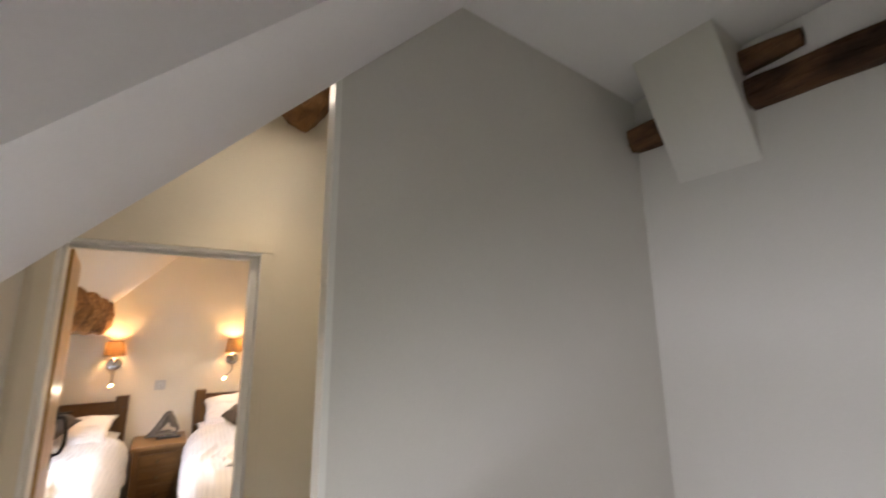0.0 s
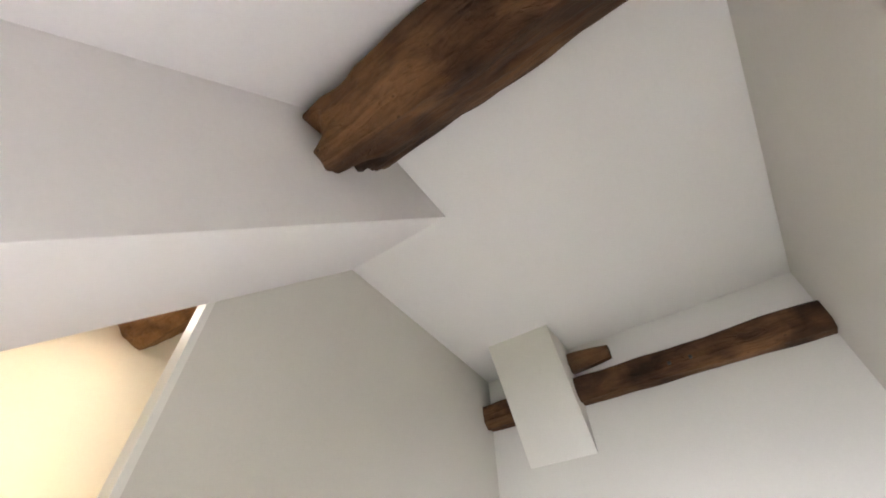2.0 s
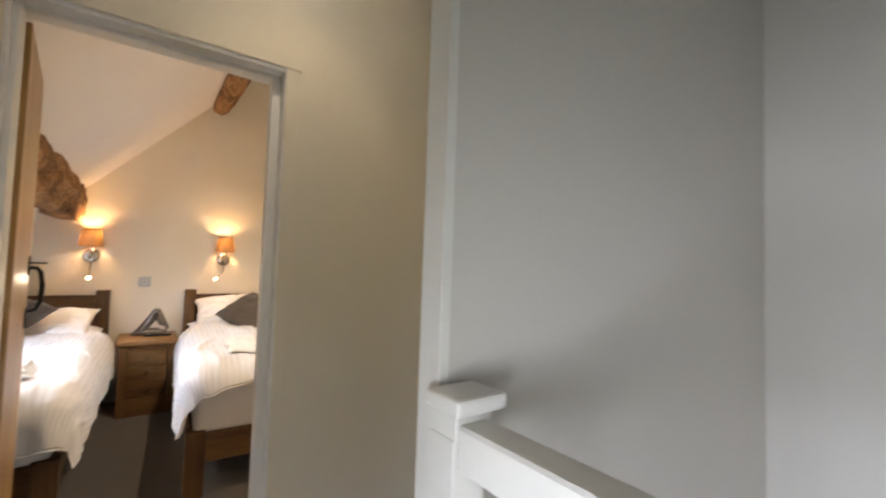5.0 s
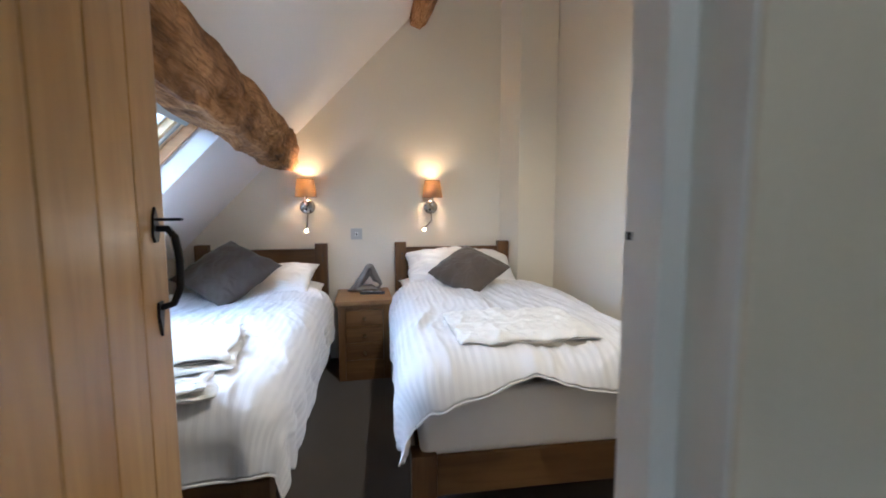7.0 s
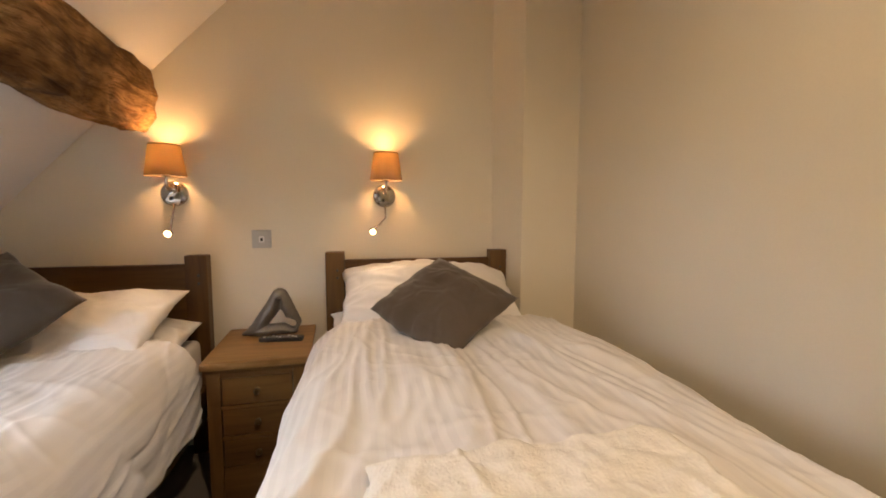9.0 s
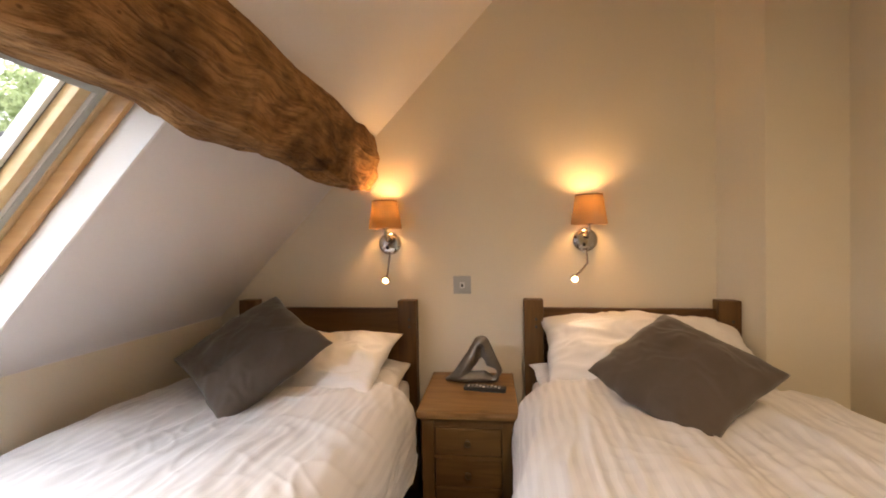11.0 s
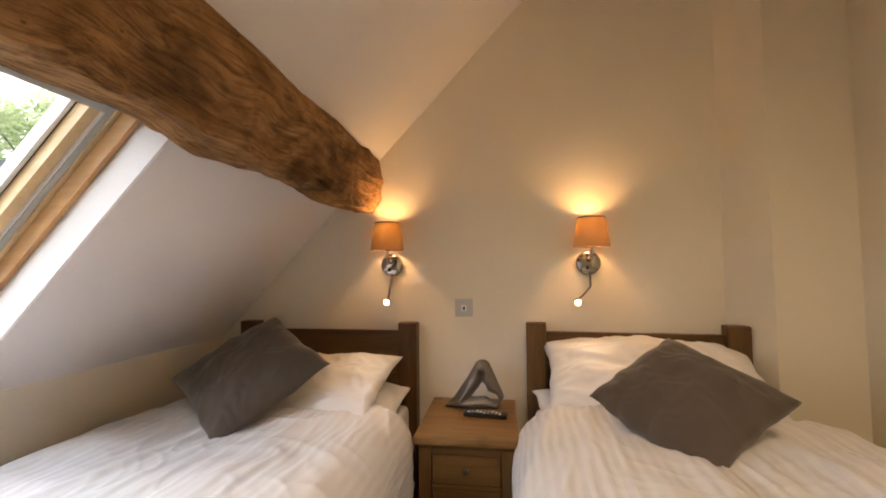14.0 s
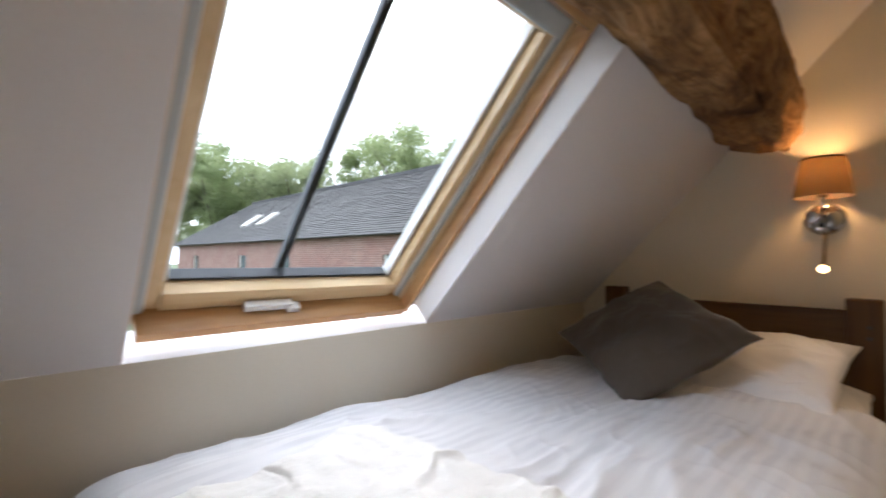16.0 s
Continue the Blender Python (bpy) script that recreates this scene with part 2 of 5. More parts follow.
def glow(name, color, strength):
    m = bpy.data.materials.new(name)
    m.use_nodes = True
    b = m.node_tree.nodes["Principled BSDF"]
    b.inputs["Base Color"].default_value = (*color, 1)
    b.inputs["Emission Color"].default_value = (*color, 1)
    b.inputs["Emission Strength"].default_value = strength
    return m


PLASTER = material("magnolia_emulsion", (0.77, 0.71, 0.59), 0.75, var=0.02, scale=1.6, fine=130, bump=0.12, bump_dist=0.0012, spec=0.25)
PLASTER_L = material("stone_grey_emulsion", (0.655, 0.625, 0.565), 0.75, var=0.02, scale=1.6, fine=130, bump=0.12, bump_dist=0.0012, spec=0.25)
CREAM = material("cream_emulsion", (0.76, 0.68, 0.52), 0.72, var=0.02, scale=1.6, fine=130, bump=0.12, bump_dist=0.0012, spec=0.25)
CEIL = material("white_ceiling_emulsion", (0.80, 0.77, 0.755), 0.8, var=0.015, scale=1.4, fine=110, bump=0.12, bump_dist=0.0012, spec=0.2)
GLOSS = material("white_satin_paint", (0.78, 0.76, 0.70), 0.4, var=0.015, scale=4, fine=40, bump=0.05, spec=0.5)
CARPET = material("brown_carpet", (0.066, 0.050, 0.038), 0.95, var=0.12, scale=9, fine=260, bump=0.9, bump_dist=0.006, sheen=0.3, spec=0.1)
OAK = old_oak("weathered_oak", (0.10, 0.049, 0.020), (0.32, 0.172, 0.070), (0.58, 0.34, 0.145), (0.28, 0.47, 0.70))
OAK_DARK = old_oak("dark_stained_oak", (0.030, 0.014, 0.007), (0.085, 0.040, 0.018), (0.21, 0.105, 0.046), (0.36, 0.50, 0.68), 0.6)
OAK_HONEY = old_oak("honey_oak", (0.14, 0.064, 0.022), (0.27, 0.135, 0.050), (0.40, 0.215, 0.090), streak=0.5)
PINE_Y = wood("waxed_pine_long", (0.155, 0.080, 0.024), (0.066, 0.029, 0.008), 1, 0.45)
PINE_X = wood("waxed_pine_cross", (0.155, 0.080, 0.024), (0.066, 0.029, 0.008), 0, 0.45)
# same waxed pine made paler: light falling on the cabinet top, put into colour
PINE_LIT_TOP = wood("lit_waxed_pine_top", (0.27, 0.152, 0.054), (0.140, 0.068, 0.020), 0, 0.4)
PINE_Z = wood("waxed_pine_upright", (0.155, 0.080, 0.024), (0.066, 0.029, 0.008), 2, 0.45)
DOOR_PINE = wood("varnished_door_pine", (0.42, 0.26, 0.095), (0.29, 0.16, 0.052), 2, 0.32)
SASH_PINE = wood("pale_lacquered_pine", (0.74, 0.56, 0.32), (0.62, 0.43, 0.21), 1, 0.35, knots=False)
SASH_PINE_U = wood("pale_lacquered_pine_stile", (0.74, 0.56, 0.32), (0.62, 0.43, 0.21), 0, 0.35, knots=False)
FRAME_PINE = wood("amber_lacquered_pine", (0.60, 0.36, 0.16), (0.45, 0.24, 0.09), 1, 0.35, knots=False)
FRAME_PINE_U = wood("amber_lacquered_pine_stile", (0.60, 0.36, 0.16), (0.45, 0.24, 0.09), 0, 0.35, knots=False)
SHEET = linen("white_cotton_sheet", (0.76, 0.745, 0.74))
DUVET = linen("white_satin_stripe_cotton", (0.69, 0.68, 0.685), 0.115, 0.034)
TOWEL = material("white_terry_towel", (0.78, 0.76, 0.72), 0.95, var=0.05, scale=14, fine=170, bump=0.7, bump_dist=0.004, sheen=0.4, spec=0.1)
VELVET = material("grey_brown_velvet", (0.098, 0.077, 0.060), 0.9, var=0.07, scale=7, fine=300, bump=0.3, bump_dist=0.001, sheen=0.3, spec=0.15)
CHROME = material("polished_chrome", (0.46, 0.44, 0.42), 0.09, 1.0, var=0.01, fine=30, bump=0.0)
STEEL = material("brushed_steel", (0.55, 0.54, 0.52), 0.35, 1.0, var=0.03, fine=200, bump=0.05, stretch=(1, 1, 0.05))
IRON = material("black_wrought_iron", (0.012, 0.012, 0.013), 0.45, 0.6, var=0.1, scale=20, fine=120, bump=0.5, bump_dist=0.001)
BLACK = material("black_plastic", (0.014, 0.014, 0.015), 0.4, var=0.05, fine=200, bump=0.05)
RUBBER = material("grey_rubber", (0.26, 0.26, 0.27), 0.7, var=0.05)
ALU = material("grey_painted_aluminium", (0.46, 0.49, 0.48), 0.6, 0.0, var=0.02)
DARKBAR = material("dark_grey_bar", (0.045, 0.05, 0.055), 0.45, 0.2, var=0.04)
WHITE_PLASTIC = material("white_plastic", (0.80, 0.80, 0.78), 0.35, var=0.01)
PEWTER = material("silvered_resin", (0.22, 0.20, 0.17), 0.40, 0.6, var=0.12, scale=16, fine=90, bump=0.3, bump_dist=0.002)
BRASS = material("antique_brass", (0.18, 0.13, 0.07), 0.4, 0.9, var=0.1)
LED = glow("reading_led", (1.0, 0.60, 0.24), 5.0)
DOWN = glow("downlight_lens", (1.0, 0.86, 0.66), 40.0)

# lampshade: thin fabric that lets the bulb glow through
SHADE = bpy.data.materials.new("grey_silk_shade")
SHADE.use_nodes = True
_n, _l = SHADE.node_tree.nodes, SHADE.node_tree.links
_d, _t, _x = _n.new("ShaderNodeBsdfDiffuse"), _n.new("ShaderNodeBsdfTranslucent"), _n.new("ShaderNodeMixShader")
_w = _n.new("ShaderNodeTexNoise")
_w.inputs["Scale"].default_value, _w.inputs["Detail"].default_value = 90.0, 3.0
_r = _n.new("ShaderNodeValToRGB")
_r.color_ramp.elements[0].color, _r.color_ramp.elements[1].color = (0.22, 0.165, 0.125, 1), (0.30, 0.235, 0.18, 1)
_l.new(_w.outputs["Fac"], _r.inputs["Fac"])
_l.new(_r.outputs["Color"], _d.inputs["Color"])
_t.inputs["Color"].default_value = (0.76, 0.55, 0.27, 1)
_x.inputs["Fac"].default_value = 0.25
_l.new(_d.outputs[0], _x.inputs[1])
_l.new(_t.outputs[0], _x.inputs[2])
_l.new(_x.outputs[0], _n["Material Output"].inputs["Surface"])

GLASS = bpy.data.materials.new("window_glass")
GLASS.use_nodes = True
_b = GLASS.node_tree.nodes["Principled BSDF"]
_b.inputs["Base Color"].default_value = (0.97, 0.99, 0.98, 1)
_b.inputs["Roughness"].default_value, _b.inputs["Transmission Weight"].default_value, _b.inputs["IOR"].default_value = 0.0, 1.0, 1.01

# ---- mesh helpers ----


def smooth(bm, angle=40):
    for f in bm.faces:
        f.smooth = True
    lim = radians(angle)
    for e in bm.edges:
        if len(e.link_faces) == 2 and e.calc_face_angle(0) > lim:
            e.smooth = False


def part(name, bm, mat, parent=None, label="", soft=False, m=None):
    me = bpy.data.meshes.new(name)
    if soft:
        smooth(bm)
    bm.normal_update()
    bm.to_mesh(me)
    bm.free()
    me.materials.append(mat)
    ob = new(name, me)
    if m is not None:
        ob.matrix_basis = m
    if parent is not None:
        ob.parent = parent
    if label:
        ob["label"] = label
    return ob


def empty(name, at=(0, 0, 0), rz=0.0):
    ob = new(name)
    ob.matrix_basis = pose(*at, 0, 0, rz)
    return ob


def box(bm, x0, x1, y0, y1, z0, z1, bevel=0.0, m=None, segments=2):
    r = bmesh.ops.create_cube(bm, size=1.0)
    vs = r["verts"]
    bmesh.ops.transform(bm, verts=vs, matrix=Matrix.Translation(((x0 + x1) / 2, (y0 + y1) / 2, (z0 + z1) / 2)) @ Matrix.Diagonal((x1 - x0, y1 - y0, z1 - z0, 1)))
    if bevel:
        es = list({e for v in vs for e in v.link_edges})
        r2 = bmesh.ops.bevel(bm, geom=es, offset=bevel, segments=segments, affect="EDGES", profile=0.7)
        vs = list({v for f in r2["faces"] for v in f.verts} | {v for v in vs if v.is_valid})
    if m is not None:
        bmesh.ops.transform(bm, verts=[v for v in vs if v.is_valid], matrix=m)
    return bm


def one_box(*a, **k):
    return box(bmesh.new(), *a, **k)


def prism(bm, poly, axis, a, b):
    """A closed prism: poly in the two other axes (in order), from a to b along the axis."""
    def at(p, s):
        q = list(p)
        q.insert(axis, s)
        return bm.verts.new(q)
    lo, hi = [at(p, a) for p in poly], [at(p, b) for p in poly]
    k = len(poly)
    bm.faces.new(lo[::-1])
    bm.faces.new(hi)
    for i in range(k):
        bm.faces.new((lo[i], lo[(i + 1) % k], hi[(i + 1) % k], hi[i]))
    bmesh.ops.recalc_face_normals(bm, faces=bm.faces)
    return bm


def lathe(bm, prof, m=None, n=24):
    rings = []
    for r, z in prof:
        rings.append([bm.verts.new((r * math.cos(2 * math.pi * i / n), r * math.sin(2 * math.pi * i / n), z)) for i in range(n)] if r > 1e-6 else [bm.verts.new((0, 0, z))])
    for a, b in zip(rings, rings[1:]):
        for i in range(n):
            j = (i + 1) % n
            if len(a) == 1 and len(b) == 1:
                continue
            if len(a) == 1:
                bm.faces.new((a[0], b[j], b[i]))
            elif len(b) == 1:
                bm.faces.new((a[i], a[j], b[0]))
            else:
                bm.faces.new((a[i], a[j], b[j], b[i]))
    bmesh.ops.recalc_face_normals(bm, faces=bm.faces)
    if m is not None:
        bmesh.ops.transform(bm, verts=bm.verts[:], matrix=m)
    return bm


def tube(bm, pts, radii, n=10, caps=True):
    pts = [Vector(q) for q in pts]
    if not isinstance(radii, (list, tuple)):
        radii = [radii] * len(pts)
    rings, up = [], Vector((0.13, 0.21, 0.97))
    for i, q in enumerate(pts):
        d = (pts[min(i + 1, len(pts) - 1)] - pts[max(i - 1, 0)]).normalized()
        s = d.cross(up)
        if s.length < 0.05:
            s = d.cross(Vector((1, 0, 0)))
        s.normalize()
        w = s.cross(d).normalized()
        up = w
        rings.append([bm.verts.new(q + radii[i] * (math.cos(2 * math.pi * k / n) * s + math.sin(2 * math.pi * k / n) * w)) for k in range(n)])
    for a, b in zip(rings, rings[1:]):
        for k in range(n):
            bm.faces.new((a[k], a[(k + 1) % n], b[(k + 1) % n], b[k]))
    if caps:
        bm.faces.new(rings[0][::-1])
        bm.faces.new(rings[-1])
    bmesh.ops.recalc_face_normals(bm, faces=bm.faces)
    return bm


def structure(ob, label, category):
    return tagged(ob, label, category, kind="structure")


# ---- bedroom shell ----
structure(part("floor_bedroom", one_box(EAVE_X - 0.2, 1.6, DOOR_S - 0.02, NORTH + 0.15, -0.12, 0.0), CARPET), "brown short-pile carpet between and under the beds", "floor")
structure(part("wall_north", one_box(EAVE_X - 0.25, 1.6, NORTH, NORTH + 0.15, -0.05, 3.9), PLASTER), "magnolia painted plaster gable wall behind the headboards", "wall")
structure(part("wall_east", one_box(EAST, EAST + 0.15, DOOR_N, NORTH, -0.05, 3.9), PLASTER), "magnolia painted plaster side wall beside the bed", "wall")
structure(part("wall_west", one_box(EAVE_X - 0.2, EAVE_X, DOOR_N, NORTH, -0.05, EAVE_Z - 0.001), PLASTER), "low magnolia knee wall under the sloping ceiling", "wall")
structure(part("wall_pier", prism(bmesh.new(), [(1.07, 3.815), (EAST + 0.002, 3.815), (EAST + 0.002, NORTH + 0.002), (0.97, NORTH + 0.002)], 2, 0.0, 3.88), PLASTER), "plastered chimney pier with a splayed side in the corner", "wall")

WIN_Y0, WIN_Y1, WIN_U = 1.92, 2.82, 1.12
ROOF_T = 0.30


def slope_slab(bm, u0, u1, y0, y1, t=ROOF_T):
    c = [on_slope(u, y, d) for y in (y0, y1) for d in (0, t) for u in (u0, u1)]
    v = [bm.verts.new(q) for q in c]
    for f in ((0, 1, 3, 2), (4, 6, 7, 5), (0, 4, 5, 1), (2, 3, 7, 6), (0, 2, 6, 4), (1, 5, 7, 3)):
        bm.faces.new([v[i] for i in f])
    return bm


U_TOP = (0.95 - EAVE_X) / UX
bm = bmesh.new()
box(bm, EAVE_X - 0.5, EAVE_X - 0.002, DOOR_N, NORTH, EAVE_Z - 0.25, EAVE_Z)
slope_slab(bm, 0, WIN_U, DOOR_N, WIN_Y0)
slope_slab(bm, 0, WIN_U, WIN_Y1, NORTH)
slope_slab(bm, WIN_U, U_TOP, DOOR_N, NORTH)
bmesh.ops.remove_doubles(bm, verts=bm.verts, dist=1e-5)
bmesh.ops.recalc_face_normals(bm, faces=bm.faces)
structure(part("ceiling_slope", bm, CEIL), "white sloping plaster ceiling with a roof window opening", "ceiling")
structure(part("ceiling_ridge", one_box(0.9, EAST + 0.15, DOOR_S, NORTH + 0.1, slope_z(0.95), slope_z(0.95) + 0.1), CEIL), "white flat ceiling strip along the ridge", "ceiling")

# door wall between landing and bedroom
DX0, DX1, DH = -0.66, 0.005, 1.968
bm = bmesh.new()
box(bm, EAVE_X - 0.2, DX0 - 0.03, DOOR_S, DOOR_N, -0.05, 3.9)
box(bm, DX1 + 0.03, 1.6, DOOR_S, DOOR_N, -0.05, 3.9)
box(bm, DX0 - 0.03, DX1 + 0.03, DOOR_S, DOOR_N, DH + 0.03, 3.9)
structure(part("wall_door", bm, CREAM), "cream painted partition wall with the bedroom doorway", "wall")

door_frame = structure(part("door_frame_1", one_box(DX0 - 0.03, DX0, DOOR_S - 0.004, DOOR_N + 0.004, 0, DH + 0.03, 0.003), GLOSS), "cream painted door lining with a rebated stop", "door frame")
part("jamb", one_box(DX1, DX1 + 0.03, DOOR_S - 0.004, DOOR_N + 0.004, 0, DH + 0.03, 0.003), GLOSS, door_frame)
part("head", one_box(DX0, DX1, DOOR_S - 0.003, DOOR_N + 0.003, DH, DH + 0.03, 0.003), GLOSS, door_frame)
part("stop", one_box(DX1 - 0.030, DX1, DOOR_S + 0.05, DOOR_N - 0.05, 0, DH, 0.003), GLOSS, door_frame)
part("stop", one_box(DX0, DX0 + 0.014, DOOR_S + 0.02, DOOR_N - 0.05, 0, DH, 0.003), GLOSS, door_frame)
part("stop", one_box(DX0 + 0.014, DX1 - 0.030, DOOR_S + 0.05, DOOR_N - 0.05, DH - 0.014, DH, 0.003), GLOSS, door_frame)
for a, b in ((DX1 + 0.004, DX1 + 0.045), (DX0 - 0.06, DX0 - 0.008)):
    part("architrave", one_box(a, b, DOOR_S - 0.009, DOOR_S - 0.001, 0, DH + 0.012, 0.004), CREAM, door_frame, "flat cream painted architrave")
part("architrave", one_box(DX0 - 0.06, DX1 + 0.055, DOOR_S - 0.010, DOOR_S - 0.001, DH + 0.013, DH + 0.060, 0.004), CREAM, door_frame, "flat cream painted architrave")
keep = part("latch_keep", one_box(DX1 - 0.005, DX1 - 0.0005, DOOR_N - 0.026, DOOR_N - 0.018, 1.245, 1.318, 0.001), IRON, door_frame, "black iron latch keep")
part("catch", one_box(DX1 - 0.006, DX1 - 0.0005, DOOR_N - 0.0175, DOOR_N - 0.007, 1.264, 1.273, 0.001), IRON, keep)

# ---- door leaf, open into the bedroom ----
HINGE = (DX0 + 0.004, DOOR_N + 0.012)
door = empty("door_1", (HINGE[0] - 0.010, HINGE[1] - 0.005, 0.0), 95.5)
structure(door, "varnished pine plank door standing open beside the bed", "door")
W_LEAF = 0.545
n_board = 4
bw = W_LEAF / n_board
for i in range(n_board):
    part("plank", one_box(i * bw + 0.0015, (i + 1) * bw - 0.0015, -0.022, 0.0, 0.012, DH - 0.006, 0.004), DOOR_PINE, door)
for z in (0.22, 1.0, 1.72):
    part("ledge", one_box(0.03, W_LEAF - 0.03, 0.0, 0.024, z, z + 0.12, 0.006), DOOR_PINE, door)
hx = W_LEAF - 0.062
handle = part("latch_handle", tube(bmesh.new(), [(hx, -0.022, 1.262), (hx, -0.045, 1.262), (hx + 0.004, -0.056, 1.245), (hx + 0.006, -0.062, 1.20), (hx + 0.004, -0.060, 1.14), (hx, -0.048, 1.11), (hx, -0.024, 1.103)],
                                   [0.007, 0.007, 0.0075, 0.008, 0.0075, 0.007, 0.007], 10), IRON, door, "black wrought iron pull handle", soft=True)
bm = bmesh.new()
prism(bm, [(hx - 0.017, 1.25), (hx - 0.012, 1.285), (hx, 1.305), (hx + 0.012, 1.285), (hx + 0.017, 1.25), (hx + 0.008, 1.235), (hx - 0.008, 1.235)], 1, -0.027, -0.022)
part("latch_plate", bm, IRON, handle)
bm = bmesh.new()
prism(bm, [(hx - 0.012, 1.115), (hx + 0.012, 1.115), (hx + 0.014, 1.09), (hx, 1.045), (hx - 0.014, 1.09)], 1, -0.027, -0.022)
part("latch_plate", bm, IRON, handle)
part("thumb_press", one_box(hx - 0.009, hx + 0.009, -0.072, -0.02, 1.277, 1.283, 0.002), IRON, handle)
for z in (0.30, 1.66):
    part("hinge", one_box(-0.004, 0.30, 0.0245, 0.028, z, z + 0.03, 0.001), IRON, door, "black iron strap hinge")

# ---- landing shell ----
structure(part("floor_landing", one_box(L_WEST, 0.13, L_SOUTH, DOOR_S - 0.02, -0.25, 0.0), CARPET), "brown short-pile carpet on the landing", "floor")
structure(part("floor_nook", one_box(0.13, 0.75, GREY + 0.08, DOOR_S - 0.02, -0.25, 0.0), CARPET), "brown carpet behind the stairwell wall", "floor")
structure(part("floor_stairwell", one_box(0.13, L_EAST, L_SOUTH, GREY, -2.6, -2.5), CARPET), "carpeted lower floor of the stairwell", "floor")
structure(part("wall_landing_edge", one_box(0.05, 0.13, L_SOUTH, GREY, -2.5, -0.25), PLASTER_L), "painted stairwell wall below the landing", "wall")
structure(part("wall_stair_north", prism(bmesh.new(), [(0.030, -2.5), (L_EAST + 0.15, -2.5), (L_EAST + 0.15, 3.3), (0.0345, 3.3), (0.030, 0.0)], 1, GREY, GREY + 0.05), PLASTER_L), "pale grey plaster wall at the end of the stairwell", "wall")
structure(part("trim_wall_end", prism(bmesh.new(), [(0.012, 0.0), (0.030, 0.0), (0.034, 2.9), (0.016, 2.9)], 1, GREY - 0.003, GREY + 0.053), GLOSS), "white painted timber lining on the wall end", "trim")
structure(part("wall_stair_east", one_box(L_EAST, L_EAST + 0.15, L_SOUTH, GREY, -2.5, 3.1), PLASTER_L), "pale grey plaster side wall of the stairwell", "wall")
structure(part("wall_landing_south", one_box(L_WEST - 0.15, L_EAST + 0.15, L_SOUTH - 0.15, L_SOUTH, -2.5, 3.4), PLASTER_L), "pale plaster wall closing the landing", "wall")
structure(part("wall_nook_east", one_box(0.75, 0.85, GREY + 0.06, DOOR_S, -0.05, 3.6), CREAM), "cream wall closing the nook", "wall")
bm = bmesh.new()
WY0, WY1, WZ0, WZ1 = -1.58, -0.78, 0.40, 1.16
for a in ((L_SOUTH, WY0, -0.05, 2.1), (WY1, DOOR_S, -0.05, 2.1), (WY0, WY1, -0.05, WZ0), (WY0, WY1, WZ1, 2.1)):
    box(bm, L_WEST - 0.15, L_WEST, *a)
structure(part("wall_landing_west", bm, PLASTER_L), "pale grey plaster wall of the landing with a low window", "wall")


def ceil_z(x):
    return 2.79 - 0.05 * x


bm = bmesh.new()
prism(bm, [(-0.02, ceil_z(-0.02)), (L_EAST + 0.1, ceil_z(L_EAST + 0.1)), (L_EAST + 0.1, 2.95), (-0.02, 2.95)], 1, L_SOUTH, GREY)
structure(part("ceiling_stairwell", bm, CEIL), "white plaster ceiling over the stairwell", "ceiling")
bm = bmesh.new()
prism(bm, [(L_WEST - 0.2, slope_z(L_WEST - 0.2)), (0.02, slope_z(0.02)), (0.02, slope_z(0.02) + 0.2), (L_WEST - 0.2, slope_z(L_WEST - 0.2) + 0.2)], 1, L_SOUTH, GREY)
prism(bm, [(L_WEST - 0.2, slope_z(L_WEST - 0.2)), (0.8, slope_z(0.8)), (0.8, slope_z(0.8) + 0.2), (L_WEST - 0.2, slope_z(L_WEST - 0.2) + 0.2)], 1, GREY, DOOR_S)
structure(part("ceiling_landing", bm, CEIL), "white sloping plaster ceiling over the landing", "ceiling")
BX0, BX1 = -0.722, -0.255


def box_z(x):
    return 2.30 + 1.02 * x


bm = bmesh.new()
prism(bm, [(L_WEST - 0.1, box_z(L_WEST - 0.1)), (0.52, box_z(0.52)), (0.52, 3.0), (0.05, 3.0), (L_WEST - 0.1, slope_z(L_WEST - 0.1) + 0.05)], 1, BX0, GREY - 0.001)
structure(part("trim_boxed_truss", bm, CEIL), "plaster boxed roof truss dropping below the slope", "beam")
bm = bmesh.new()
prism(bm, [(1.21, ceil_z(1.21) + 0.01), (L_EAST + 0.01, 2.235), (L_EAST + 0.01, ceil_z(L_EAST) + 0.01)], 1, -0.735, -0.43)
structure(part("trim_boxed_brace", bm, PLASTER_L), "plaster boxed brace between wall and ceiling", "beam")


structure(part("trim_ledge", one_box(1.455, L_EAST, L_SOUTH, -0.736, 2.56, ceil_z(1.47) + 0.004), CEIL), "white plaster ledge above the wall plate beam", "trim")

# ---- old timbers ----


